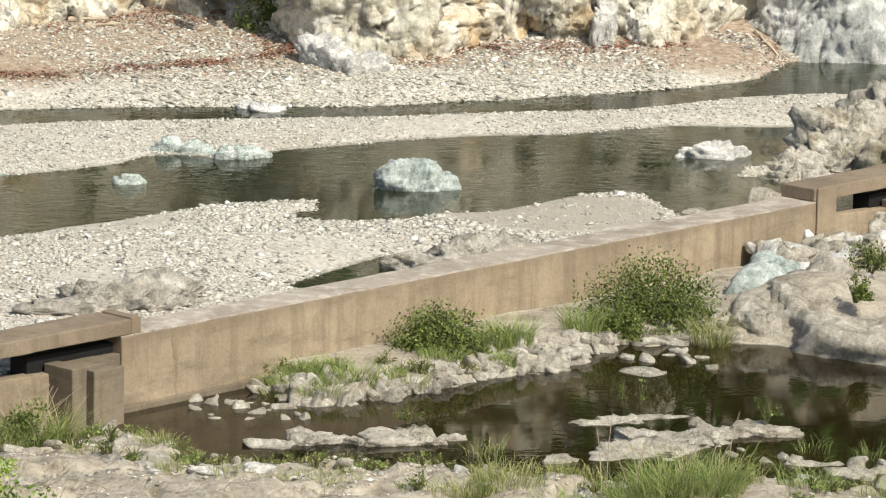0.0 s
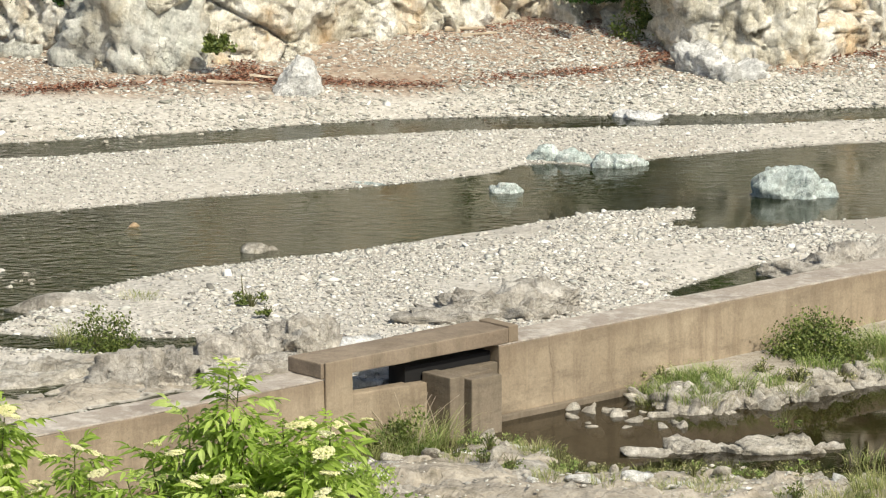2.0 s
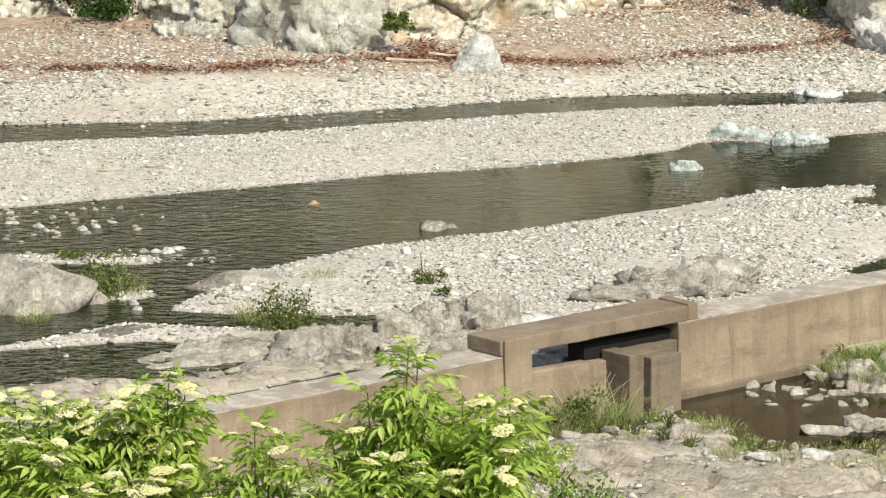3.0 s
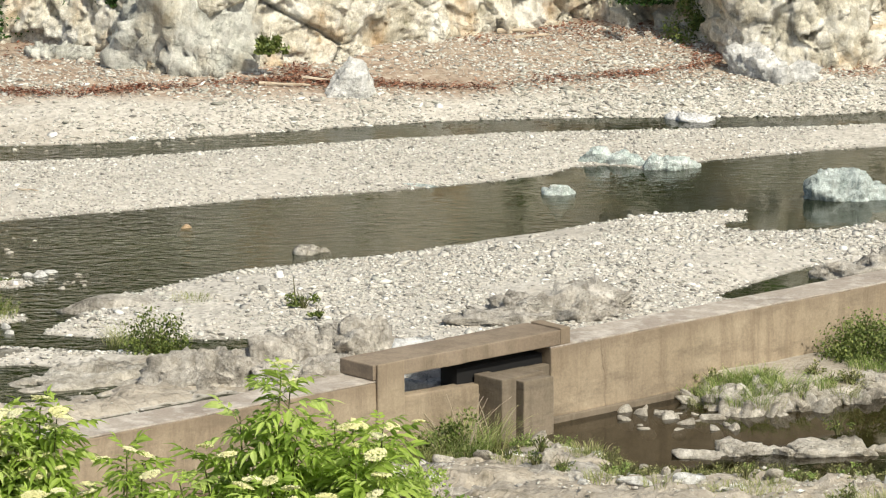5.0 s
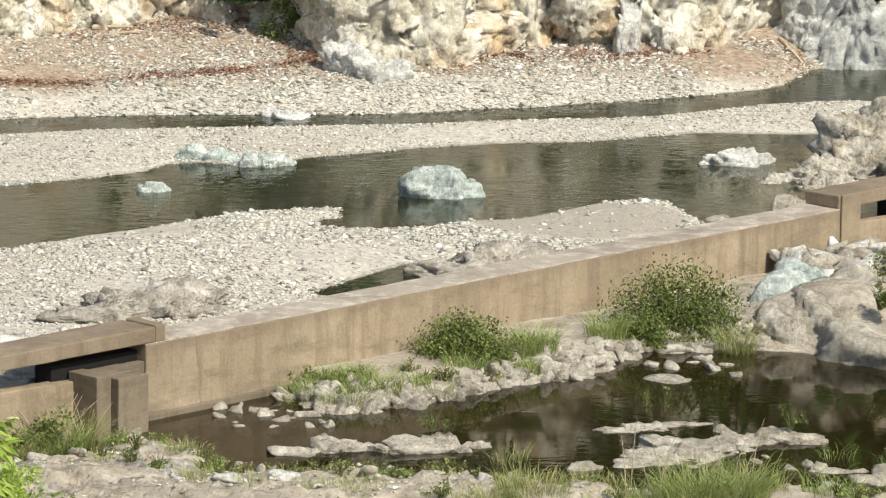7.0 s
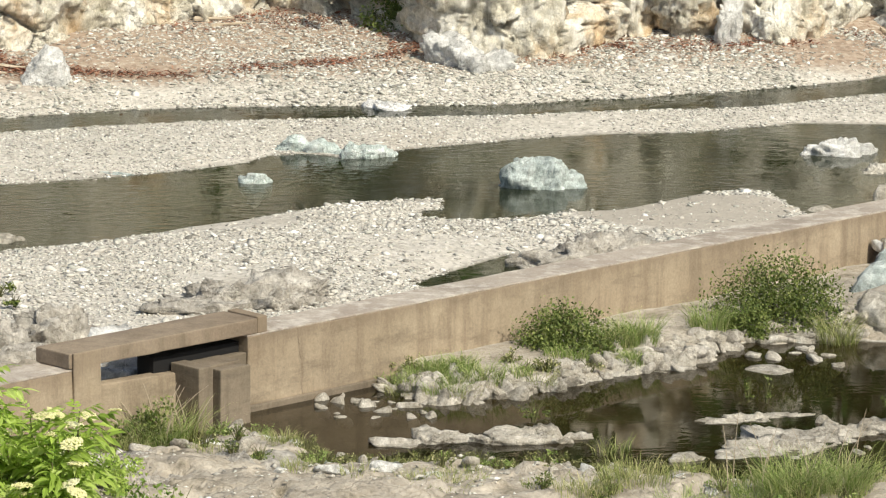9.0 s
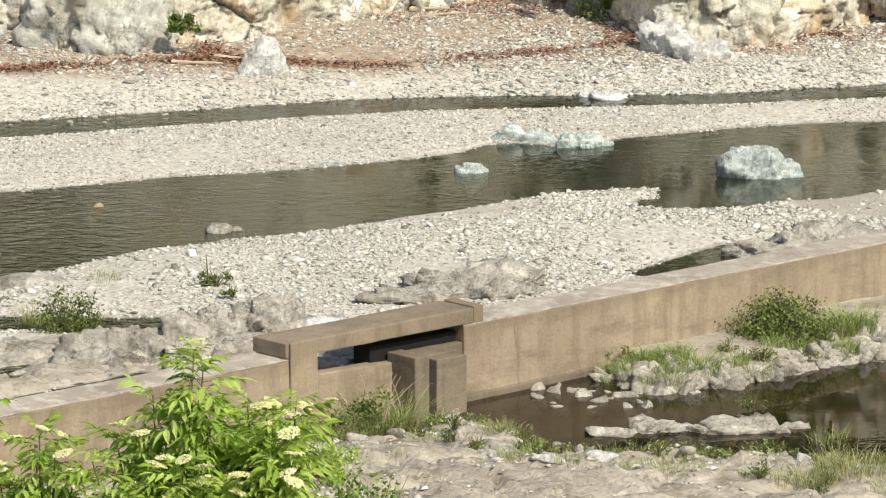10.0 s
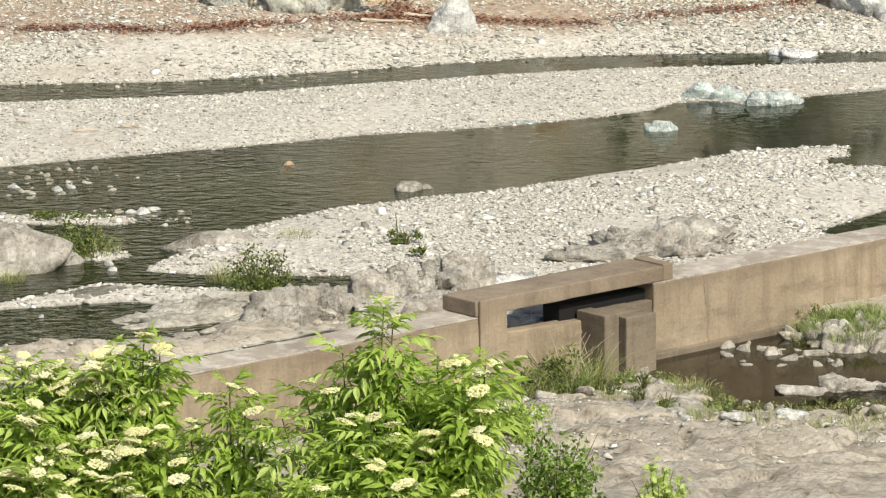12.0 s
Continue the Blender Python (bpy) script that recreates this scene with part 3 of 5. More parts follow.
    if on.any():
        xs, ys = x[on], y[on]
        q = np.stack([xs + 0.3 * ys + 0.4 * mid[on], ys - 0.3 * xs + 0.4 * low[on], 0 * xs + 0.5], 1)
        e1, c1 = facets(q * np.array([0.75, 0.95, 1.0]), 91)
        e2, c2 = facets(q * np.array([2.1, 2.8, 1.0]), 95)
        e3, c3 = facets(q * np.array([5.5, 7.5, 1.0]), 99)
        slabs[on] = 0.11 * c1 + 0.06 * c2 + 0.035 * c3 - 0.07 * np.exp(-e1 * 26) - 0.04 * np.exp(-e2 * 22) - 0.012 * np.exp(-e3 * 14)
    z2 = z2 + shore * (slabs + 0.03)
    z = z + rocky * (0.9 * slabs + 0.02)
    z2 = z2 + 0.45 * np.exp(-((x - 4.6) ** 2 / 1.3 + (y - 54.4) ** 2 / 1.2))
    return np.where(y < front + 0.25, z2, z)


def grid_axis(lo, dense0, dense1, hi, step):
    mid = np.arange(dense0, dense1 + 1e-6, step)
    a = dense0 - np.geomspace(0.3, dense0 - lo, 30)[::-1]
    b = dense1 + np.geomspace(0.3, hi - dense1, 30)
    return np.concatenate([a, mid, b])


def build_ground():
    xs, ys = grid_axis(-1500, -14, 8, 1500, 0.075), grid_axis(-400, 42.5, 73, 2500, 0.075)
    X, Y = np.meshgrid(xs, ys)
    Z = land(X, Y)
    n, k = len(ys), len(xs)
    i = np.arange(n * k).reshape(n, k)
    quads = np.stack([i[:-1, :-1], i[:-1, 1:], i[1:, 1:], i[1:, :-1]], -1).reshape(-1, 4)
    ob = big_mesh("ground", np.stack([X, Y, Z], -1).reshape(-1, 3), quads, M_GROUND)
    tagged(ob, "pale gravel river bed and banks with earthy near slope", "ground", kind="structure")


def wall_at(s, p, z):
    return (UX * s - UY * p, WALL_Y + UY * s + UX * p, z)


def build_water():
    a, b = 60, 0.2
    far = [wall_at(-a, b, 0), wall_at(a, b, 0), (60, 150, 0), (-90, 120, 0)]
    ob = part("river_water", far, [(0, 1, 2, 3)], M_RIVER)
    tagged(ob, "shallow olive-brown river water with soft ripples", "river", kind="structure")
    near = [wall_at(-a, b, -0.4), wall_at(a, b, -0.4), (70, 40, -0.4), (-30, 40, -0.4)]
    ob = part("pool_water", near, [(3, 2, 1, 0)], M_POOL)
    tagged(ob, "still dark brown pool water below the weir", "pool", kind="structure")


def wall_block(name, s0, s1, p0, p1, z0, z1, material, parent=None, label="", bevel=0.015, wear=0.008, seed=1, step=0.12, tilt=0.0):
    """A concrete block along the wall, finely divided, with softened and slightly uneven edges."""
    ns, npp, nz = max(2, int((s1 - s0) / step)), max(2, int((p1 - p0) / 0.1)), max(2, int((z1 - z0) / 0.1))
    bm = bmesh.new()
    bmesh.ops.create_cube(bm, size=1.0)
    for v in bm.verts:
        v.co = Vector((s0 if v.co.x < 0 else s1, p0 if v.co.y < 0 else p1, z0 if v.co.z < 0 else z1))
    bmesh.ops.bevel(bm, geom=bm.edges[:], offset=bevel, segments=2, profile=0.6, affect="EDGES")
    for axis, n, lo, hi in ((0, ns, s0, s1), (1, npp, p0, p1), (2, nz, z0, z1)):
        for q in range(1, n):
            co, no = [0, 0, 0], [0, 0, 0]
            co[axis], no[axis] = lo + (hi - lo) * q / n, 1
            bmesh.ops.bisect_plane(bm, geom=bm.verts[:] + bm.edges[:] + bm.faces[:], plane_co=co, plane_no=no)
    pts = np.array([v.co[:] for v in bm.verts])
    d = np.stack([fbm(pts * 4.0 + 31 * k, seed + k, 4) for k in range(3)], 1) * wear * 2
    for v, e in zip(bm.verts, d):
        s, p, z = v.co + Vector(e)
        v.co = wall_at(s, p, z + tilt * (s - s0))
    return part_bm(name, bm, material, parent, label)


def build_weir():
    root = new("weir_wall")
    tagged(root, "long tan concrete weir wall with stained face", "wall", kind="structure")
    top = 0.44
    runs = [(-24.0, -7.24), (-5.10, 7.30), (9.45, 24.0)]
    for k, (a, b) in enumerate(runs):
        cuts = [a] + [c for c in (-13.5, 12.0) if a < c < b] + [b]
        for c0, c1 in zip(cuts, cuts[1:]):
            wall_block("wall_section", c0 + 0.004, c1 - 0.004, 0.0, 0.52, -1.2, top, M_WALL, root, seed=3 + k)
            wall_block("coping", c0 + 0.002, c1 - 0.002, 0.003, 0.53, top - 0.002, top + 0.018, M_TOP, root, "pale worn top face", bevel=0.008, seed=9 + k, wear=0.006)
    for a in (-7.24, 7.30):
        wall_block("sill", a + 0.005, a + 2.14, 0.02, 0.2, -1.2, 0.23, M_WALL, root, seed=21, tilt=-0.03)
    wall_block("footing", -5.2, 2.6, -0.05, 0.02, -1.1, -0.33, M_POST, root, "dark wet footing", seed=31)


def build_sluice(off):
    """Slab bridge over a gap in the wall, its two posts, a groove block and a black gate."""
    root = new("sluice")
    wall_block("cover_slab", off - 7.66, off - 4.95, 0.0, 0.55, 0.462, 0.63, M_SLAB, root, "brown weathered slab", seed=41)
    wall_block("post", off - 7.62, off - 7.24, -0.035, -0.002, -0.9, 0.64, M_WALL, root, seed=43)
    wall_block("post", off - 4.946, off - 4.80, 0.004, 0.5, 0.456, 0.645, M_WALL, root, seed=44)
    wall_block("groove_block", off - 6.14, off - 5.93, -0.36, 0.10, -0.9, 0.30, M_POST, root, seed=46)
    wall_block("groove_block", off - 5.86, off - 5.42, -0.40, -0.001, -0.9, 0.245, M_POST, root, seed=47)
    wall_block("groove_back", off - 5.95, off - 5.43, -0.25, 0.10, -0.9, 0.275, M_POST, root, seed=48)
    wall_block("groove_top", off - 5.44, off - 5.11, 0.0, 0.10, -0.9, 0.27, M_POST, root, seed=50)
    wall_block("gate_plate", off - 6.36, off - 5.11, 0.13, 0.40, -0.9, 0.375, M_IRON_SHADE, root, "black steel gate plate", wear=0.001, bevel=0.004)
    # no real part: a black board added as the shade behind the sill
    wall_block("gap_shade_board", off - 7.22, off - 6.37, 0.36, 0.42, -0.9, 0.03, M_IRON_SHADE, root, "added black board standing in for the shade in the gap", wear=0.001, bevel=0.004)
    tagged(root, "concrete sluice with brown cover slab and black gate", "sluice", "sluices in the weir")


# ---- stones ----
def boulder_shape(lobes, seed, level, rough=0.06, planes=14, soft=0.04, cut=0.62, top=0.82):
    """One angular rock: the union of cut lobes (x, y, z, wide, deep, high, turn), seen from its middle."""
    rng = np.random.default_rng(seed)
    v, f = ICO[level]
    mid = np.mean([(q[0], q[1]) for q in lobes], axis=0)
    S = np.array([max(abs(q[0] - mid[0]) + q[3] / 2 for q in lobes), max(abs(q[1] - mid[1]) + q[4] / 2 for q in lobes), max(q[2] + q[5] for q in lobes)])
    way = v * S
    r = np.full(len(v), 0.22)
    for lx, ly, lz, w, d, h, turn in lobes:
        a, half = radians(turn), np.array([w / 2, d / 2, h]) * 1.14
        spin = np.array([[math.cos(a), math.sin(a), 0], [-math.sin(a), math.cos(a), 0], [0, 0, 1]])
        q0 = spin @ np.array([mid[0] - lx, mid[1] - ly, -lz]) / half
        qd = (way @ spin.T) / half
        n = rng.normal(size=(planes, 3))
        n /= np.linalg.norm(n, axis=1)[:, None]
        far = rng.uniform(cut, cut + 0.34, planes)
        n[0], far[0] = (0.1, -0.15, 0.98), top
        k, num = qd @ n.T, far - n @ q0
        t = num[None, :] / np.where(np.abs(k) < 1e-6, 1e-6, k)
        leave = np.where(k > 0, t, 1e3)
        enter = np.where(k < 0, t, -1e3).max(1)
        A, B, C = (qd ** 2).sum(1), qd @ q0, q0 @ q0 - 2.2
        disc = B * B - A * C
        root = np.sqrt(np.maximum(disc, 0))
        leave = np.concatenate([leave, ((-B + root) / A)[:, None]], 1)
        enter = np.maximum(enter, (-B - root) / A)
        low = leave.min(1)
        out = low - soft * np.log(np.exp(-(leave - low[:, None]) / soft).sum(1)) if soft else low
        r = np.where((disc > 0) & (low > np.maximum(enter, 0)), np.maximum(r, out), r)
    p = way * r[:, None]
    mean = float(np.mean([(q[3] + q[4]) / 4 for q in lobes]))
    n1 = fbm(p / mean * 1.3 + seed * 3.1, seed, 3)
    n3 = fbm(p / mean * 5.0 + seed, seed + 11, 4)
    lift = 0.9 * n1 + 1.0 * n3
    if level >= 4:
        skew = p / mean @ np.array([[1, 0.2, 0.5], [-0.3, 1, 0.2], [-0.5, 0.1, 1.5]]) + 0.35 * n1[:, None] + seed
        e1, c1 = facets(skew * 1.5, seed)
        e2, c2 = facets(skew * 3.7, seed + 50)
        e3, c3 = facets(skew * 8.0, seed + 90)
        lift = 0.6 * lift + 2.0 * c1 + 1.2 * c2 + 0.6 * c3 - 0.15 * np.exp(-e3 * 30) - 0.6 * np.exp(-e1 * 60) - 0.3 * np.exp(-e2 * 50)
    p = p + v * (lift * rough * mean)[:, None]
    p[:, :2] += mid
    return p, f


def boulder(name, label, x, y, z, lobes, material, seed, level=4, rough=0.06, planes=14, soft=0.03, category="rock", group="", smooth=False, cut=0.62, top=0.82):
    v, f = boulder_shape(lobes, seed, level, rough, planes, soft, cut, top)
    ob = big_mesh(name, v, f, material, smooth)
    ob.location = (x, y, z)
    if category == "stone":
        turn = np.random.default_rng(seed + 5).normal(0, 0.5, 2)
        ob.rotation_euler = (turn[0], turn[1], 0)
    return tagged(ob, label, category, group)


def ground_z(x, y):
    return float(land(np.array([x]), np.array([y]))[0])


OCTA = (np.array([(1, 0, 0), (-1, 0, 0), (0, 1, 0), (0, -1, 0), (0, 0, 1), (0, 0, -1)], float), np.array([(0, 2, 4), (2, 1, 4), (1, 3, 4), (3, 0, 4), (2, 0, 5), (1, 2, 5), (3, 1, 5), (0, 3, 5)]))


def scatter(name, xs, ys, zs, size, material, label, seed, flat=(0.3, 0.6), shape=OCTA, category="gravel"):
    """Many small stones as one mesh."""
    rng = np.random.default_rng(seed)
    n = len(xs)
    v, f = shape
    jit = 1 + rng.uniform(-0.25, 0.25, (n, len(v), 1))
    sc = np.stack([size * rng.uniform(0.8, 1.5, n), size * rng.uniform(0.7, 1.1, n), size * rng.uniform(*flat, n)], 1) / 2
    p = v[None] * jit * sc[:, None]
    tip, turn = rng.normal(0, 0.3, n), rng.uniform(0, 6.283, n)
    c, s = np.cos(tip)[:, None], np.sin(tip)[:, None]
    x, y, z = p[..., 0], p[..., 1], p[..., 2]
    x, z = c * x - s * z, s * x + c * z
    c, s = np.cos(turn)[:, None], np.sin(turn)[:, None]
    x, y = c * x - s * y, s * x + c * y
    co = np.stack([x + xs[:, None], y + ys[:, None], z + zs[:, None]], -1).reshape(-1, 3)
    tri = (f[None] + (np.arange(n) * len(v))[:, None, None]).reshape(-1, 3)
    return tagged(big_mesh(name, co, tri, material), label, category, kind="stuff")


def build_gravel():
    rng = np.random.default_rng(5)

    def lay(n, mean, spread, small, large):
        x, y = rng.uniform(-15.5, 6, n), rng.uniform(47, 73, n)
        z = land(x, y)
        dry = (z > -0.03) & (y > WALL_Y + WALL_K * x + 0.9) & (y < curve(CHAN_FAR, x) + 4.6)
        bare = (x < -5.5) & (y < 50.6 + 0.5 * (x + 8))
        dry &= ~bare | (rng.uniform(0, 1, n) < 0.06)
        dry |= (off_line(x, y, [(-14, 46.6), (-11.2, 48.3), (-9.5, 49.0)]) < 0.9) & (rng.uniform(0, 1, n) < 0.3)
        x, y, z = x[dry], y[dry], z[dry]
        size = np.clip(rng.lognormal(mean, spread, len(x)), small, large)
        # silty stretches carry few stones
        silt = fbm(np.stack([x * 0.5, y * 0.5, 0 * x], 1), 44, 3) + 0.3 * (np.hypot(x - 1.5, y - 59.1) + 0.8 * fbm(np.stack([x * 1.4, y * 1.4, 0 * x], 1), 45, 3) < 1.45)
        keep = rng.uniform(0, 1, len(x)) > np.clip((silt - 0.03) * 6, 0, 0.93)
        return x[keep], y[keep], z[keep], size[keep]

    x, y, z, size = lay(190000, -3.3, 0.35, 0.02, 0.09)
    scatter("gravel", x, y, np.maximum(z, -0.03) + size * 0.08, size, M_PEBBLE, "pale mixed river gravel on the bars and banks", 6)
    x, y, z, size = lay(34000, -2.75, 0.35, 0.05, 0.17)
    far_x, far_y, far_z, far_size = lay(80000, -2.8, 0.36, 0.05, 0.17)
    bank = (far_y > curve(CHAN_FAR, far_x) - 0.1) & (far_y < curve(CHAN_FAR, far_x) + 2.6 + 0.6 * np.sin(far_x * 1.3))
    scatter("bank_cobbles", far_x[bank], far_y[bank], far_z[bank] + far_size[bank] * 0.06, far_size[bank], M_COBBLE, "flat grey and white cobbles covering the far bank", 8, (0.16, 0.36), ICO[1], "cobbles")
    bar = (y > curve(RIVER_FAR, x)) & (y < curve(CHAN_NEAR, x))
    keep = ~bar | (rng.uniform(0, 1, len(x)) < 0.12)
    scatter("cobbles", x[keep], y[keep], z[keep] + size[keep] * 0.08, size[keep], M_STONE, "flat pale cobbles strewn over the gravel", 7, (0.2, 0.45), ICO[1], "cobbles")


# ---- the cliff across the river ----
CLIFF = [(-40, 66), (-24, 69.3), (-16, 69.4), (-14.2, 69.6), (-12.5, 69.2), (-11.5, 68.75), (-10.3, 68.4), (-9.6, 68.5), (-8.9, 68.9), (-8.2, 69.4), (-7.4, 70.6), (-6.6, 71.2), (-5.4, 71.8), (-4.4, 72.5), (-3.1, 72.0), (-2.4, 70.9), (-2.1, 70.1), (-1.0, 69.9), (-0.1, 70.55), (0.5, 71.3), (1.3, 72.1), (2.1, 72.4), (2.5, 72.1), (3.9, 72.3), (4.7, 73.9), (5.6, 74.4), (7.0, 74.6), (12, 76), (40, 90)]


def build_cliff():
    a = np.array(CLIFF, float)
    arc = np.concatenate([[0], np.cumsum(np.hypot(*np.diff(a, axis=0).T))])
    near = (a[:, 0] > -17) & (a[:, 0] < 10)
    lo, hi = arc[near][0], arc[near][-1]
    u = np.concatenate([np.linspace(0, lo, 40)[:-1], np.arange(lo, hi, 0.036), np.linspace(hi, arc[-1], 40)])
    v = np.concatenate([np.arange(-0.6, 2.6, 0.036), np.linspace(2.65, 5.2, 36)])
    bx, by = np.interp(u, arc, a[:, 0]), np.interp(u, arc, a[:, 1])
    k = np.ones(15) / 15
    sx, sy = np.convolve(np.pad(bx, 7, "edge"), k, "valid"), np.convolve(np.pad(by, 7, "edge"), k, "valid")
    tx, ty = np.gradient(sx), np.gradient(sy)
    ln = np.hypot(tx, ty) + 1e-9
    k = np.ones(41) / 41
    nx, ny = np.convolve(np.pad(ty / ln, 20, "edge"), k, "valid"), np.convolve(np.pad(-tx / ln, 20, "edge"), k, "valid")
    U, V = np.meshgrid(np.arange(len(u)), v)
    p = np.stack([sx[U], sy[U], V + 0.5], -1).reshape(-1, 3)
    bend = np.stack([fbm(p * 0.9 + 9 * k, 70 + k, 3) for k in range(3)], 1) * 0.2
    skew = np.stack([p[:, 0] + 0.55 * p[:, 2], p[:, 1], p[:, 2] - 0.5 * p[:, 0]], 1) + bend
    e1, c1 = facets(skew * np.array([0.7, 0.5, 0.8]), 11)
    e2, c2 = facets(skew * np.array([2.2, 1.4, 1.8]), 23)
    e3, c3 = facets(skew * np.array([6.5, 4.0, 4.6]), 37)
    out = 0.34 * c1 + 0.17 * c2 + 0.065 * c3 + 0.25 * fbm(p * 0.5, 51, 3) + 0.025 * fbm(p * 9.0, 61, 3)
    crack = np.clip(fbm(p * 1.3, 91, 3) * 6 + 0.3, 0, 1)
    out = out + 0.12 - crack * (0.34 * np.exp(-e1 * 75) + 0.10 * np.exp(-e2 * 70))
    out = out - 0.14 * np.maximum(p[:, 2] - 1.2, 0) ** 1.2
    m, n = Z2 = (len(v), len(u))
    off = np.stack([np.broadcast_to(nx, Z2).ravel(), np.broadcast_to(ny, Z2).ravel()], 1)
    p[:, :2] += off * out[:, None]
    i = np.arange(m * n).reshape(m, n)
    quads = np.stack([i[:-1, :-1], i[:-1, 1:], i[1:, 1:], i[1:, :-1]], -1).reshape(-1, 4)
    ob = big_mesh("cliff", p, quads, M_CLIFF)
    tagged(ob, "craggy cream and ochre cliff above the gravel bank", "cliff", kind="structure")


def woodland():
    """Dark trees on the slope above the cliff, as the water mirrors them."""
    rng = np.random.default_rng(66)
    n = 46000
    x = rng.uniform(-32, 28, n)
    t = rng.uniform(0, 1, n) ** 0.7
    y = curve(CLIFF, x) + 0.6 + 5.5 * t + rng.normal(0, 0.7, n)
    z = 4.0 + 9.0 * t + 1.6 * np.sin(x * 0.9) * np.cos(x * 0.37) + rng.normal(0, 0.5, n)
    c = np.stack([x, y, z], 1)
    d = rng.normal(size=(n, 3))
    d /= np.linalg.norm(d, axis=1)[:, None]
    e = np.cross(d, rng.normal(size=(n, 3)))
    e /= np.linalg.norm(e, axis=1)[:, None] + 1e-9
    L = rng.uniform(0.4, 0.95, n)[:, None]
    v = np.stack([c - d * L / 2, c + e * L * 0.3, c + d * L / 2, c - e * L * 0.3], 1).reshape(-1, 3)
    f = (np.array([(0, 1, 2), (0, 2, 3)])[None] + (np.arange(n) * 4)[:, None, None]).reshape(-1, 3)
    tagged(big_mesh("woodland", v, f, M_IVY), "dark green woodland on the slope above the cliff", "woodland", kind="stuff")


def lobes1(w, d, h, turn=0):
    return [(0, 0, 0, w, d, h, turn)]


def cliff_rocks():
    label = "large weathered cream rock at the cliff foot"
    rows = [(-10.3, 68.5, 0.5, [(0.05, 0, 0.1, 1.4, 1.0, 1.3, 20), (-0.4, 0.2, 0.25, 1.2, 1.1, 1.3, 50), (0.45, 0.1, 0.4, 0.6, 0.8, 1.1, 0)], M_CLIFFGREY, 101, "big slanting grey rock leaning on the cliff"),
            (-10.9, 68.3, 0.3, lobes1(0.45, 0.4, 0.42, 30), M_CLIFF, 114, label), (-11.0, 67.75, 0.28, lobes1(0.3, 0.25, 0.15, 10), M_CLIFF, 118, "loose pale block below the cliff"),
            (-1.6, 69.45, 0.15, [(0, 0, 0, 0.95, 0.7, 0.55, -12), (0.4, 0.0, 0, 0.5, 0.5, 0.42, 0), (-0.4, 0.1, 0, 0.4, 0.5, 0.4, 0)], M_WHITE, 106, "low pale rock block at the cliff foot"),
            (-0.55, 70.25, 0.42, [(0, 0, 0.1, 0.9, 0.8, 1.4, 0), (-0.6, 0.1, 0.1, 0.8, 0.7, 1.3, 20)], M_CLIFF, 117, label),
            (0.95, 71.9, 0.6, [(0, 0, 0, 0.8, 0.8, 1.1, 10)], M_CLIFF, 107, label),
            (1.65, 72.0, 1.05, [(0, 0, 0.0, 0.95, 1.0, 0.9, 0)], M_CLIFF, 120, "cream boulder overhanging a dark hollow"),
            (2.45, 71.75, 0.35, [(0, 0, 0, 0.42, 0.5, 0.58, 0), (0.05, 0.2, 0, 0.36, 0.5, 0.9, 0)], M_WHITE, 108, "whitish blue rock at the cliff foot"), (3.15, 71.9, 0.35, [(0, 0, 0, 0.6, 0.5, 0.5, 0), (0.2, 0.3, 0, 0.6, 0.5, 0.8, 0)], M_CLIFF, 121, "streaked white rock at the cliff foot"),
            (5.75, 73.45, -0.05, [(0, 0, 0, 1.1, 1.0, 1.2, 15), (-0.4, 0.3, 0.2, 0.8, 0.9, 1.4, 0), (0.5, 0.1, 0, 0.8, 0.9, 1.1, 30)], M_SLATE, 122, "blue-grey craggy rock rising from the channel"),
            (6.85, 73.5, -0.05, [(0, 0, 0, 1.4, 1.1, 1.4, 0), (0.6, -0.1, 0, 0.9, 0.8, 1.0, 20), (-0.4, -0.1, 0, 0.8, 0.7, 0.9, 0)], M_SLATE, 123, "blue-grey craggy rock rising from the channel"),
            (-12.6, 68.7, 0.4, lobes1(0.9, 0.7, 0.5, 10), M_CLIFFGREY, 110, "grey rock in the shade below the shrubs"),
            (-3.0, 72.0, 0.2, lobes1(0.9, 0.9, 1.2, 10), M_CLIFFGREY, 111, "grey rock in the shaded cliff recess")]
    for x, y, z, lobes, mat, seed, text in rows:
        boulder("cliff_rock", text, x, y, z, lobes, mat, seed, 5, 0.15, 9, 0.003, "rock", "rocks at the cliff foot", cut=0.58)


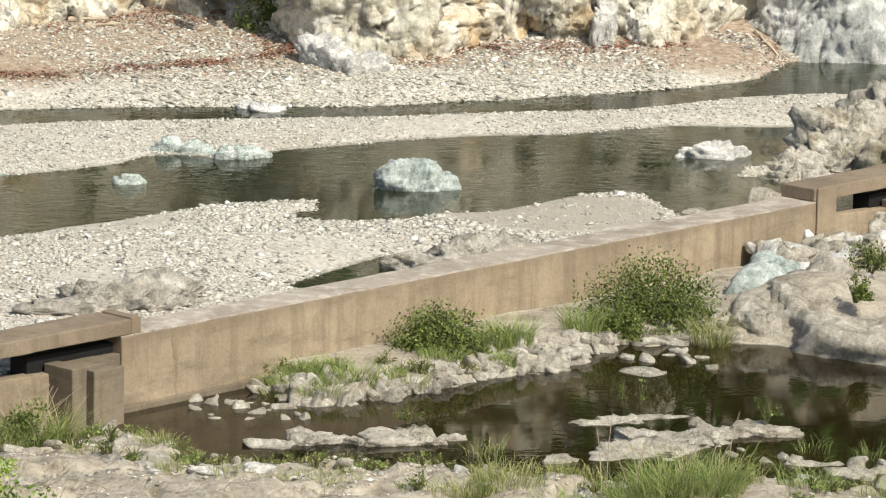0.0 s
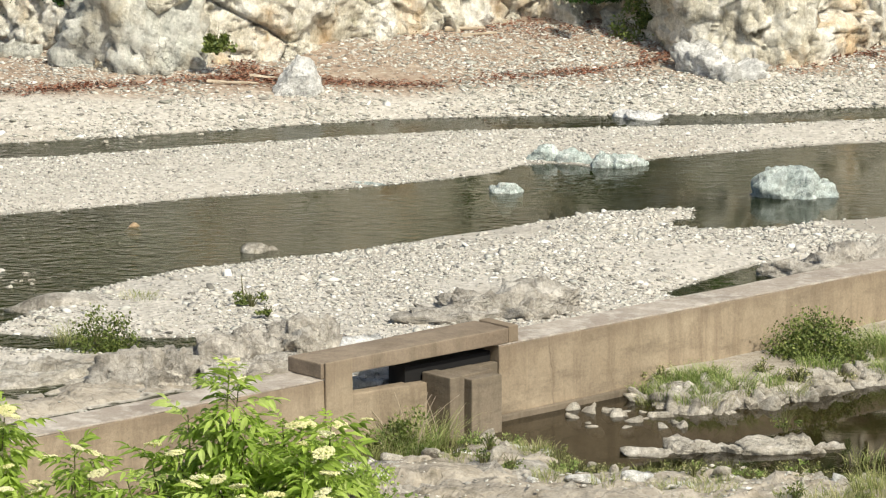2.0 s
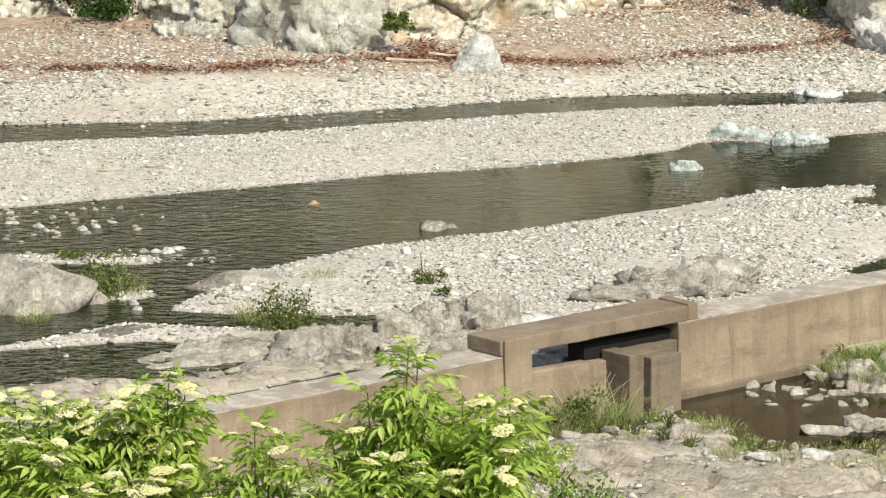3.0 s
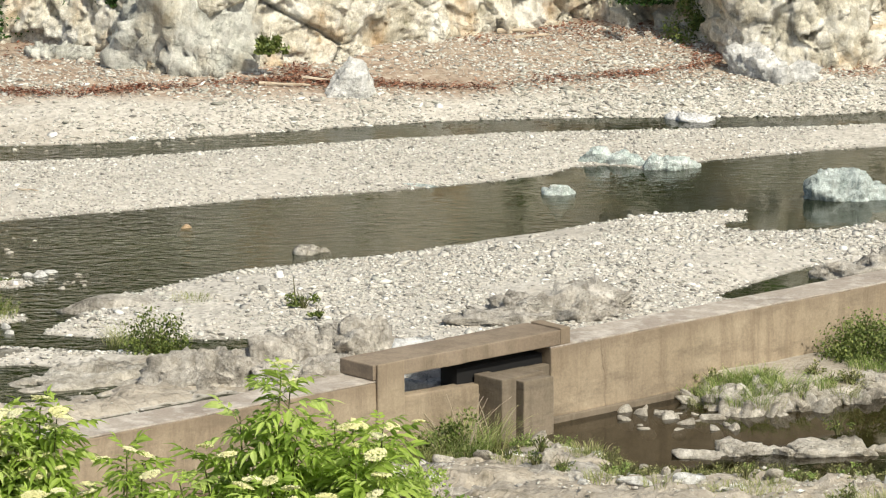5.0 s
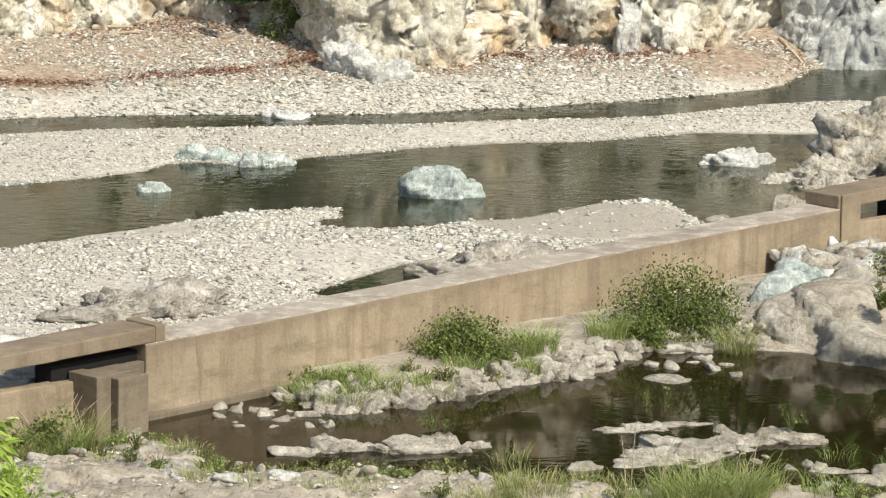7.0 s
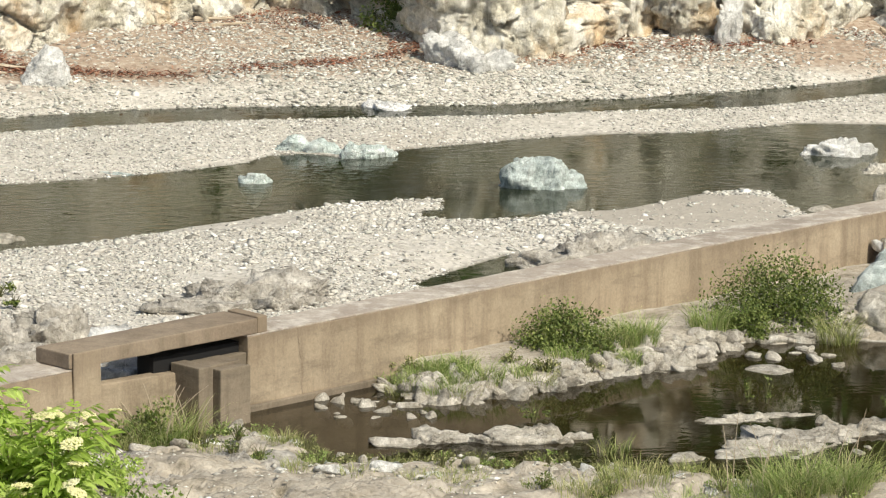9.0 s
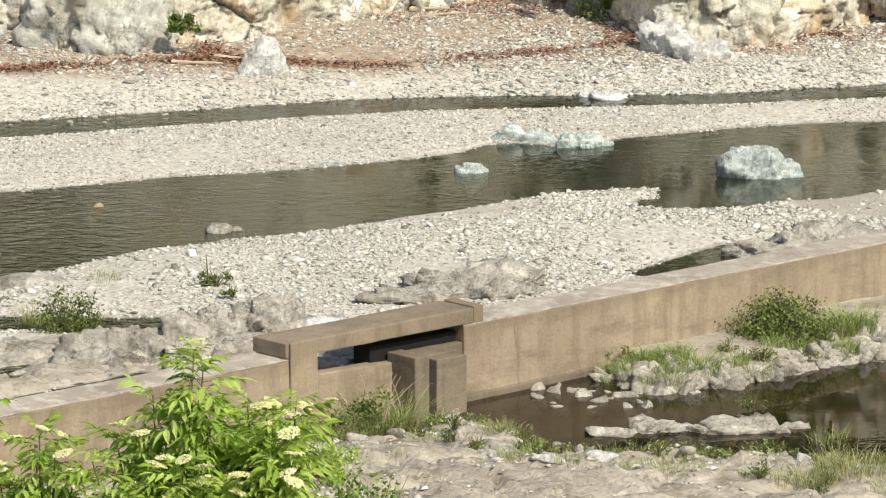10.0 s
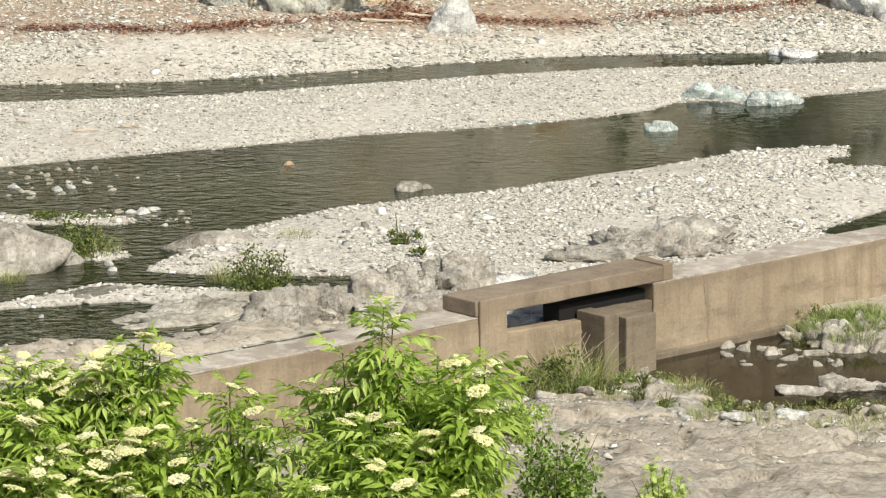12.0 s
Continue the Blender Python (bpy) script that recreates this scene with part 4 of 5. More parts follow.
def river_rocks():
    boulder("river_boulder", "large cleft blue-grey boulder standing in the river", -0.36, 61.12, -0.1,
            [(-0.04, 0.02, 0, 0.86, 0.62, 0.47, 8), (-0.26, -0.03, 0, 0.46, 0.5, 0.43, 0), (0.14, -0.04, 0, 0.46, 0.5, 0.45, 20), (0.42, 0.0, 0, 0.30, 0.34, 0.30, 0), (-0.46, -0.06, 0, 0.18, 0.28, 0.2, 0)], M_BLUE, 247, 5, 0.10, 30, 0.02, "boulder", cut=0.8, top=0.84)
    boulder("river_rock", "small pale blue rock in the river", -4.24, 61.1, -0.05, [(0.02, 0, 0, 0.36, 0.28, 0.19, 0), (-0.12, -0.02, 0, 0.22, 0.2, 0.11, 0), (0.1, 0, 0, 0.22, 0.2, 0.15, 0)], M_ICE, 242, 4, 0.05, 24, 0.01, cut=0.72, top=0.95)
    boulder("river_rock", "jagged ridge of ice-blue rock at the gravel edge", -3.6, 63.5, -0.06,
            [(-0.26, 0.08, 0, 0.4, 0.24, 0.27, -10), (0.02, 0.0, 0, 0.5, 0.24, 0.22, -18), (0.28, -0.08, 0, 0.4, 0.24, 0.19, -25), (-0.44, 0.1, 0, 0.2, 0.18, 0.14, 0)], M_ICE, 203, 5, 0.09, 12, 0.006, cut=0.6)
    boulder("river_rock", "ice-blue rock block with a flat front in the shallows", -2.95, 63.25, -0.06,
            [(-0.1, -0.1, 0, 0.36, 0.3, 0.24, 0), (0.16, 0.0, 0, 0.46, 0.3, 0.23, 15), (0.34, 0.08, 0, 0.28, 0.24, 0.17, 0)], M_ICE, 233, 5, 0.08, 10, 0.006, cut=0.62)
    boulder("river_rock", "flat pale blue rock at the waterline", -6.3, 61.55, -0.05, [(0, 0, 0, 0.5, 0.3, 0.09, 0), (-0.55, -0.05, 0, 0.4, 0.25, 0.08, 0)], M_BLUE, 204, 3)
    boulder("river_rock", "white quartz rock beside the narrow channel", -2.74, 67.3, -0.03, [(0.05, -0.05, 0, 0.5, 0.35, 0.13, 0), (-0.2, 0.12, 0.02, 0.34, 0.3, 0.12, 0), (0.24, -0.02, 0, 0.24, 0.2, 0.09, 0)], M_SNOW, 205, 4, 0.12)
    boulder("river_rock", "pale pitted rock lying in the river", 3.76, 63.9, -0.1, [(0.05, 0, 0, 0.8, 0.5, 0.29, 10), (-0.3, -0.06, 0, 0.36, 0.34, 0.25, 0), (0.36, 0.05, 0, 0.3, 0.3, 0.22, 0)], M_WHITE, 206, 5, 0.10, 16, 0.012, cut=0.68)
    boulder("river_rock", "grey and white pyramid block on the gravel bank", -7.9, 67.7, 0.22, [(-0.03, 0, 0, 0.48, 0.45, 0.54, 20), (0.14, 0.03, 0, 0.4, 0.4, 0.42, 0)], M_WHITE, 217, 5, 0.05, 9, 0.003, cut=0.56, top=0.95)
    for k, (x, y, lobes) in enumerate([(6.7, 64.4, [(0, 0, 0, 1.7, 1.5, 1.25, 0), (-0.5, -0.3, 0, 1.0, 0.9, 1.05, 30), (0.6, -0.2, 0, 1.1, 1.0, 1.15, 60)]),
                                       (5.65, 63.9, [(0, 0, 0, 1.0, 0.9, 1.0, 15), (-0.35, -0.2, 0, 0.7, 0.6, 0.72, 40), (0.35, 0.2, 0, 0.8, 0.7, 1.12, 0)]),
                                       (5.5, 63.1, [(0, 0, 0, 1.1, 0.8, 0.66, 0), (0.5, 0.0, 0, 0.9, 0.7, 0.74, 30), (-0.4, -0.1, 0, 0.6, 0.5, 0.45, 0)]),
                                       (4.75, 62.75, [(0, 0, 0, 0.8, 0.6, 0.44, 20), (-0.35, -0.15, 0, 0.5, 0.4, 0.32, 0), (0.35, 0.1, 0, 0.5, 0.5, 0.5, 0)]),
                                       (4.2, 62.55, [(0, 0, 0, 0.45, 0.35, 0.26, 0), (0.2, 0.0, 0, 0.3, 0.3, 0.2, 0)]),
                                       (4.7, 62.05, [(0, 0, 0, 0.7, 0.4, 0.24, 20), (0.35, 0.1, 0, 0.5, 0.4, 0.34, 0)]),
                                       (6.5, 62.9, [(0, 0, 0, 1.4, 0.9, 0.8, 0), (0.6, 0.1, 0, 1.0, 0.9, 0.92, 0)]),
                                       (8.2, 64.3, [(0, 0, 0, 2.2, 1.8, 1.5, 0), (0.8, 0, 0, 1.6, 1.4, 1.3, 0)])]):
        boulder("crag_rock", "rough lichened rock of the crag in the river", x, y, -0.12, lobes, M_CRAG, 280 + k, 5, 0.14, 12, 0.006, "rock", "rocks of the crag", cut=0.58, top=0.6)
    boulder("river_rock", "pale rock against the weir wall", 4.32, 60.45, -0.05, lobes1(0.34, 0.3, 0.2, 20), M_PALE, 209, 4, 0.06, 8, 0.003, cut=0.6)
    boulder("river_rock", "flat stone awash beside the weir wall", 3.3, 59.65, -0.03, lobes1(0.55, 0.35, 0.06, 20), M_PALE, 210, 3)
    boulder("rock_outcrop", "dark grey outcrop in the gravel behind the weir", -3.62, 53.0, 0.1, [(0, 0, 0, 1.1, 0.8, 0.20, 10), (0.3, -0.05, 0, 0.6, 0.5, 0.24, 0), (0.35, -0.55, 0, 1.2, 0.7, 0.14, 45), (-0.5, -0.75, 0, 1.3, 0.7, 0.13, 45)], M_GREY, 211, 5, 0.14, 10, 0.012, cut=0.6)
    boulder("rock_outcrop", "grey outcrop in the gravel against the weir", 0.3, 55.9, 0.0, [(0, 0.1, 0, 1.0, 0.7, 0.30, 20), (-0.5, -0.25, 0, 0.8, 0.5, 0.16, 40), (0.6, 0.25, 0, 0.8, 0.5, 0.25, 40)], M_GREY, 212, 5, 0.13, 10, 0.012)
    boulder("river_boulder", "smooth grey boulder beside the stream", -11.85, 51.95, -0.15, [(0, 0, 0, 1.9, 1.3, 0.68, 0), (0.55, -0.1, 0, 1.1, 0.9, 0.5, 0)], M_GREY, 213, 4, 0.05, 12, 0.16, "boulder")
    boulder("river_rock", "rounded pale grey rock behind the weir", -7.15, 49.4, -0.15, [(0, 0, 0, 1.3, 1.0, 0.58, 10)], M_GREY, 214, 5, 0.09, 14, 0.05)
    boulder("river_rock", "rounded grey rock behind the weir", -6.4, 49.85, -0.1, [(0, 0, 0, 0.85, 0.8, 0.56, 10)], M_GREY, 215, 5, 0.09, 14, 0.05)
    boulder("river_rock", "ridged grey rock behind the sluice", -5.65, 50.5, -0.05, [(0, 0, 0, 1.1, 0.7, 0.5, 30)], M_GREY, 216, 5, 0.13, 12, 0.015, cut=0.58)
    boulder("river_rock", "broad grey rock with a worn top behind the sluice", -6.3, 49.15, -0.12, [(0, 0, 0, 1.2, 0.7, 0.42, 40)], M_GREY, 224, 5, 0.1, 14, 0.02)
    boulder("rock_slab", "smooth wet rock sheet along the stream", -10.0, 49.95, -0.33, [(0, 0, 0, 2.2, 0.9, 0.42, 10)], M_WETROCK, 225, 5, 0.03, 10, 0.1, top=0.75)
    boulder("river_rock", "pale pointed rock behind the sluice gap", -5.05, 49.5, -0.1, lobes1(1.1, 0.7, 0.5, 20), M_WHITE, 222, 4, 0.1, 8, 0.01, cut=0.6)
    boulder("river_rock", "low pale rocks in the water beyond the sluice", -4.75, 50.1, -0.1, [(0, 0, 0, 0.9, 0.5, 0.34, 20), (-0.5, -0.1, 0, 0.5, 0.4, 0.28, 0)], M_PALE, 226, 4, 0.08, 9, 0.004, cut=0.6)
    boulder("river_rock", "pale rock wedged behind the sluice sill", -5.0, 48.72, -0.1, lobes1(0.6, 0.45, 0.34, 40), M_WHITE, 223, 4, 0.08, 12, 0.01)
    boulder("rock_slab", "flat pale rock slab beside the stream", -8.45, 49.5, -0.1, [(0, 0, 0, 1.9, 1.2, 0.2, 25)], M_PALE, 217, 5, 0.05, 10, 0.06)
    boulder("rock_slab", "low grey slab at the end of the gravel bar", -9.1, 53.1, 0.02, [(0, 0, 0, 1.1, 0.6, 0.17, 20)], M_GREY, 218, 3, 0.05)
    boulder("rock_slab", "wet grey rock sheet with shallow water running over", -10.4, 49.3, -0.34, [(0, 0, 0, 3.4, 1.0, 0.34, 18), (-1.5, -0.6, 0, 2.4, 1.0, 0.33, 18)], M_WETROCK, 219, 4, 0.03, 8, 0.2)
    boulder("river_rock", "small grey rock at the river edge", -7.1, 56.75, -0.05, [(0, 0, 0, 0.28, 0.22, 0.15, 0), (0.2, 0.08, 0, 0.1, 0.1, 0.11, 0)], M_PALE, 220, 3, 0.05, 8, 0.003, cut=0.58)
    boulder("river_rock", "small orange-brown stone in the river", -8.92, 58.35, -0.04, [(0, 0, 0, 0.15, 0.13, 0.10, 0), (0.05, 0, 0, 0.1, 0.1, 0.07, 0)], M_TAN, 221, 3, 0.04, 9, 0.004, cut=0.6, top=0.6)
    rng = np.random.default_rng(8)
    spots = [(-11.6, 56.44, 0.17), (-11.45, 56.6, 0.13), (-12.19, 56.6, 0.14), (-10.37, 55.07, 0.15), (-10.23, 55.05, 0.16), (-10.16, 55.27, 0.13), (-10.55, 55.1, 0.12), (-9.84, 54.3, 0.1), (-10.1, 52.0, 0.14), (-10.0, 51.7, 0.13)]
    spots += [(rng.normal(-12.0, 0.7), rng.normal(57.0, 0.6), rng.uniform(0.05, 0.12)) for _ in range(60)]
    spots += [(rng.uniform(-10.9, -9.4), rng.uniform(54.2, 55.3), rng.uniform(0.04, 0.09)) for _ in range(22)]
    spots += [(x, curve(CHAN_FAR, x) - rng.uniform(-0.1, 0.8), rng.uniform(0.05, 0.1)) for x in rng.uniform(-15, -9, 22)]
    for k, (x, y, w) in enumerate(spots):
        boulder("river_stone", "rounded whitish stone in shallow water", x, y, max(-0.02, ground_z(x, y)) - w * 0.1, lobes1(w, w * 0.8, w * 0.5, rng.uniform(0, 180)), M_QUARTZ if w > 0.12 else M_PALE, 300 + k, 3, 0.04, 14, 0.06, "stone", "white stones in the shallows", True, cut=0.8)


def pool_rocks():
    grp = "rocks in the pool"
    rows = [(-1.5, 48.0, [(0.1, 0.1, 0, 0.5, 0.4, 0.15, 15), (-0.25, -0.12, 0, 0.55, 0.34, 0.12, 10), (0.36, 0.18, 0, 0.3, 0.26, 0.13, 0)]),
            (-0.3, 48.1, [(0, 0, 0, 0.7, 0.42, 0.19, 0), (0.4, 0.15, 0, 0.45, 0.2, 0.12, 10), (0.05, 0.1, 0, 0.5, 0.3, 0.2, 0)]),
            (-0.83, 48.02, [(0, 0, 0, 0.26, 0.22, 0.16, 0), (0.1, -0.04, 0, 0.16, 0.14, 0.1, 0)]),
            (2.3, 47.85, [(-0.3, -0.22, 0, 0.95, 0.28, 0.10, 4), (0.0, 0.05, 0, 0.75, 0.45, 0.15, 12), (0.2, 0.55, 0, 0.85, 0.6, 0.15, 20), (0.3, 0.2, 0, 0.5, 0.5, 0.15, 30)]),
            (3.35, 48.72, [(0.25, 0.02, 0, 0.55, 0.34, 0.19, 5), (-0.25, -0.05, 0, 0.6, 0.34, 0.15, 0), (0.45, 0, 0, 0.3, 0.25, 0.16, 0)]),
            (1.9, 49.2, [(-0.15, -0.08, 0, 0.6, 0.2, 0.10, 5), (0.35, 0.22, 0, 0.65, 0.26, 0.10, 5), (0.2, 0.05, 0, 0.3, 0.2, 0.09, 0)]),
            (2.36, 51.62, [(0, 0, 0, 0.5, 0.34, 0.09, 0), (0.1, 0, 0.0, 0.3, 0.2, 0.10, 0), (-0.2, 0.05, 0, 0.2, 0.16, 0.07, 0)]),
            (1.27, 47.32, [(0, 0, 0, 0.26, 0.2, 0.16, 0)]), (-0.79, 47.28, [(0, 0, 0, 0.2, 0.14, 0.08, 0)]), (3.06, 48.3, [(0, 0, 0, 0.2, 0.16, 0.1, 0)]), (2.85, 49.0, [(0, 0, 0, 0.16, 0.15, 0.12, 0)]),
            (3.9, 47.35, [(0, 0, 0, 0.36, 0.2, 0.1, 0), (0.3, 0.05, 0, 0.24, 0.2, 0.09, 0)]), (4.25, 47.0, [(0, 0, 0, 0.42, 0.3, 0.15, 0), (0.15, 0.05, 0, 0.3, 0.25, 0.12, 0)]), (4.75, 47.15, [(0, 0, 0, 0.4, 0.28, 0.12, 0)]), (4.1, 46.6, [(0, 0, 0, 0.34, 0.2, 0.08, 0)])]
    for k, (x, y, lobes) in enumerate(rows):
        boulder("pool_rock", "flat pale ledge rock breaking the pool surface", x, y, -0.44, lobes, M_PALE, 400 + k, 5 if k < 6 else 3, 0.09, 9, 0.002, "rock", grp, cut=0.6, top=0.5)
    rng = np.random.default_rng(9)
    pts = [(2.95, 48.1), (3.22, 48.05), (3.1, 47.8), (2.82, 49.1), (3.11, 52.0), (2.9, 52.3), (-2.53, 49.8), (-2.04, 49.4), (-1.92, 49.5), (-2.2, 49.6), (3.68, 47.65), (3.77, 47.4), (-3.3, 47.4), (-3.1, 47.3), (-2.95, 47.35), (4.5, 47.6), (1.5, 46.2)]
    pts += [(rng.uniform(-2.7, -1.4), rng.uniform(49.0, 50.1)) for _ in range(22)] + [(rng.uniform(3.2, 5.2), rng.uniform(46.4, 47.6)) for _ in range(20)] + [(rng.uniform(1.7, 3.2), rng.uniform(52.3, 53.0)) for _ in range(9)]
    for k, (x, y) in enumerate(pts):
        w = rng.uniform(0.08, 0.2)
        boulder("pool_stone", "small pale stone at the pool edge", x, y, max(-0.42, ground_z(x, y)) - 0.01, lobes1(w * 1.3, w, w * 0.42, rng.uniform(0, 180)), M_PALE, 450 + k, 3, 0.02, 7, 0.0, "stone", "stones at the pool edge", cut=0.5)
    # loose stone bank along the wall
    for k in range(330):
        x = rng.uniform(-2.0, 3.6)
        e = min(float(curve(POOL_FAR, x)), WALL_Y + WALL_K * x)
        room = max(0.1, WALL_Y + WALL_K * x - e - 0.15)
        y = e - 0.12 + rng.uniform(0, min(room, 1.0)) * rng.uniform(0.2, 1)
        w = rng.uniform(0.10, 0.32) * rng.uniform(0.6, 1)
        boulder("bank_stone", "angular grey stone on the bank below the wall", x, y, ground_z(x, y) - w * 0.02, lobes1(w * 1.4, w * rng.uniform(0.5, 0.9), w * rng.uniform(0.18, 0.4), rng.uniform(0, 180)), M_PALE if k % 3 else M_GREY, 600 + k, 3, 0.02, 7, 0.0, "stone", "stones on the bank below the wall", cut=0.5)
    boulder("rock_dome", "smooth grey bedrock dome sloping into the pool", 4.75, 53.75, -0.6, [(0, 0.2, 0, 2.5, 2.4, 0.95, 0), (1.4, -0.1, 0, 2.6, 2.2, 0.95, 20), (-0.8, 0.2, 0, 1.4, 1.7, 0.8, 40)], M_PALE, 710, 5, 0.05, 16, 0.01, cut=0.6, top=0.6)
    boulder("rock_dome", "pale grey rock beside the turquoise stone", 4.65, 55.2, -0.3, [(0, 0, 0, 1.1, 0.8, 0.72, 10), (0.3, -0.3, 0, 0.8, 0.7, 0.55, 0)], M_GREY, 711, 4, 0.07, 12, 0.12)
    boulder("rock_dome", "pale turquoise-tinted rock beside the weir wall", 3.95, 55.1, -0.3, [(0, 0, 0, 1.0, 0.8, 0.66, 0)], M_BLUE, 712, 4, 0.06, 12, 0.12)
    for k in range(60):
        x = rng.uniform(3.9, 6.2)
        y = WALL_Y + WALL_K * x - rng.uniform(0.15, 1.9)
        w = rng.uniform(0.1, 0.3)
        boulder("bank_stone", "pale rubble stone heaped below the wall", x, y, ground_z(x, y) + 0.12 + rng.uniform(-0.05, 0.12), lobes1(w * 1.4, w * 0.8, w * 0.32, rng.uniform(0, 180)), M_WHITE if k % 3 == 0 else M_PALE, 1800 + k, 3, 0.02, 7, 0.0, "stone", "rubble heaped below the wall", cut=0.5)
    for k in range(70):
        x = rng.uniform(-5.2, 4.6)
        y = float(curve(POOL_NEAR, x)) - rng.uniform(0.0, 2.2) * rng.uniform(0.2, 1)
        w = rng.uniform(0.06, 0.2)
        boulder("shore_stone", "small weathered stone lying on the near shore", x, y, ground_z(x, y) + w * 0.05, lobes1(w * 1.4, w * rng.uniform(0.6, 0.9), w * rng.uniform(0.25, 0.45), rng.uniform(0, 180)), M_PALE if k % 3 else M_WHITE, 1900 + k, 3, 0.02, 7, 0.0, "stone", "stones on the near shore", cut=0.5)
    for x, y, w in ((-2.35, 45.35, 0.26), (-1.85, 45.2, 0.3), (-2.9, 45.3, 0.13), (-3.2, 47.55, 0.3), (-3.0, 47.6, 0.42), (-2.75, 47.75, 0.16)):
        boulder("shore_stone", "flat pale stone resting on the near rock", x, y, ground_z(x, y) + 0.03, lobes1(w, w * 0.6, w * 0.24, 10), M_WHITE, 1980 + int(w * 100), 3, 0.03, 14, 0.006, "stone", "stones on the near shore", cut=0.6)
    n = 5000
    x, y = rng.uniform(-6.5, 5.5, n), rng.uniform(42.8, 48.4, n)
    z = land(x, y)
    dry = (z > -0.38) & (y < WALL_Y + WALL_K * x - 0.3) & (fbm(np.stack([x * 0.9, y * 0.9, 0 * x], 1), 88, 3) > 0.02)
    scatter("shore_grit", x[dry], y[dry], z[dry] + 0.006, np.clip(rng.lognormal(-3.3, 0.5, dry.sum()), 0.02, 0.12), M_PEBBLE, "small stones and grit strewn over the near shore", 17)
    # bedrock ledges on the near shore
    for k, (x, y, z, lobes) in enumerate([(-3.9, 45.6, -0.42, [(0, 0, 0, 2.2, 1.5, 0.33, 10), (0.8, 0.4, 0, 1.4, 0.9, 0.28, 0), (1.4, -0.5, 0, 1.8, 1.1, 0.33, 20)]),
                                          (-1.5, 45.75, -0.40, [(0, 0, 0, 1.2, 0.6, 0.28, 10), (0.7, 0.1, 0, 0.6, 0.5, 0.26, 0)]),
                                          (-0.2, 45.85, -0.40, [(0, 0, 0, 0.8, 0.6, 0.32, 0), (0.5, -0.1, 0, 0.7, 0.5, 0.27, 0), (-0.5, -0.1, 0, 0.5, 0.4, 0.25, 0)])]):
        boulder("rock_ledge", "pale worn bedrock ledge on the near shore", x, y, z, lobes, M_PALE if k in (1, 2) else M_GREY, 720 + k, 5, 0.09, 12, 0.008, "rock", "ledges on the near shore", cut=0.62, top=0.58)


# ---- plants ----
def blades(n, spread, height, width, seed, lean=0.5, stiff=0.0):
    """A tuft of curved grass blades: arrays of vertices and triangles."""
    rng = np.random.default_rng(seed)
    a, r = rng.uniform(0, 6.283, n), np.sqrt(rng.uniform(0, 1, n)) * spread
    bx, by = r * np.cos(a), r * np.sin(a)
    h, dirn = height * rng.uniform(0.3, 1.12, n), a + rng.normal(0, 0.8, n)
    out = h * lean * rng.uniform(0.2, 1.0, n)
    wv = width * rng.uniform(0.6, 1.2, n)
    face = rng.uniform(0, 6.283, n)
    co = []
    for t, k in ((0.0, 1.0), (0.4, 0.9), (0.75, 0.6), (1.0, 0.0)):
        cx, cy = bx + np.cos(dirn) * out * t ** 2, by + np.sin(dirn) * out * t ** 2
        z = h * (t - 0.35 * lean * t ** 3)
        for s in (-1, 1):
            co.append(np.stack([cx + s * k * wv * np.cos(face) / 2, cy + s * k * wv * np.sin(face) / 2, z], 1))
    co = np.stack(co, 1)
    tri = np.array([(0, 1, 3), (0, 3, 2), (2, 3, 5), (2, 5, 4), (4, 5, 7)])
    f = (tri[None] + (np.arange(n) * 8)[:, None, None]).reshape(-1, 3)
    return co.reshape(-1, 3), f


def grass(x, y, z, n, spread, height, material, label, seed, width=0.0065, lean=1.0, name="grass_tuft"):
    v, f = blades(n, spread, height, width, seed, lean)
    ob = big_mesh(name, v, f, material)
    ob.location = (x, y, z)
    return tagged(ob, label, "grass", "grass tufts by the water", "stuff")


def leaves(n, wide, deep, high, size, seed, hollow=0.35):
    """Loose small leaves filling an uneven mound."""
    rng = np.random.default_rng(seed)
    clumps = rng.normal(size=(max(6, n // 60), 3))
    clumps /= np.linalg.norm(clumps, axis=1)[:, None]
    clumps[:, 2] = np.abs(clumps[:, 2])
    clumps *= rng.uniform(hollow, 1.0, (len(clumps), 1))
    c = clumps[rng.integers(0, len(clumps), n)] + np.clip(rng.normal(0, 0.13, (n, 3)), -0.26, 0.26)
    c = c * np.array([wide / 2, deep / 2, high])
    c[:, 2] = np.maximum(c[:, 2], 0.02)
    d = rng.normal(size=(n, 3))
    d /= np.linalg.norm(d, axis=1)[:, None]
    e = np.cross(d, rng.normal(size=(n, 3)))
    e /= np.linalg.norm(e, axis=1)[:, None] + 1e-9
    L = size * rng.uniform(0.6, 1.3, n)[:, None]
    up = np.cross(d, e) * L * 0.12
    v = np.stack([c - d * L / 2, c + e * L * 0.28 + up, c + d * L / 2, c - e * L * 0.28 + up], 1)
    f = (np.array([(0, 1, 2), (0, 2, 3)])[None] + (np.arange(n) * 4)[:, None, None]).reshape(-1, 3)
    return v.reshape(-1, 3), f


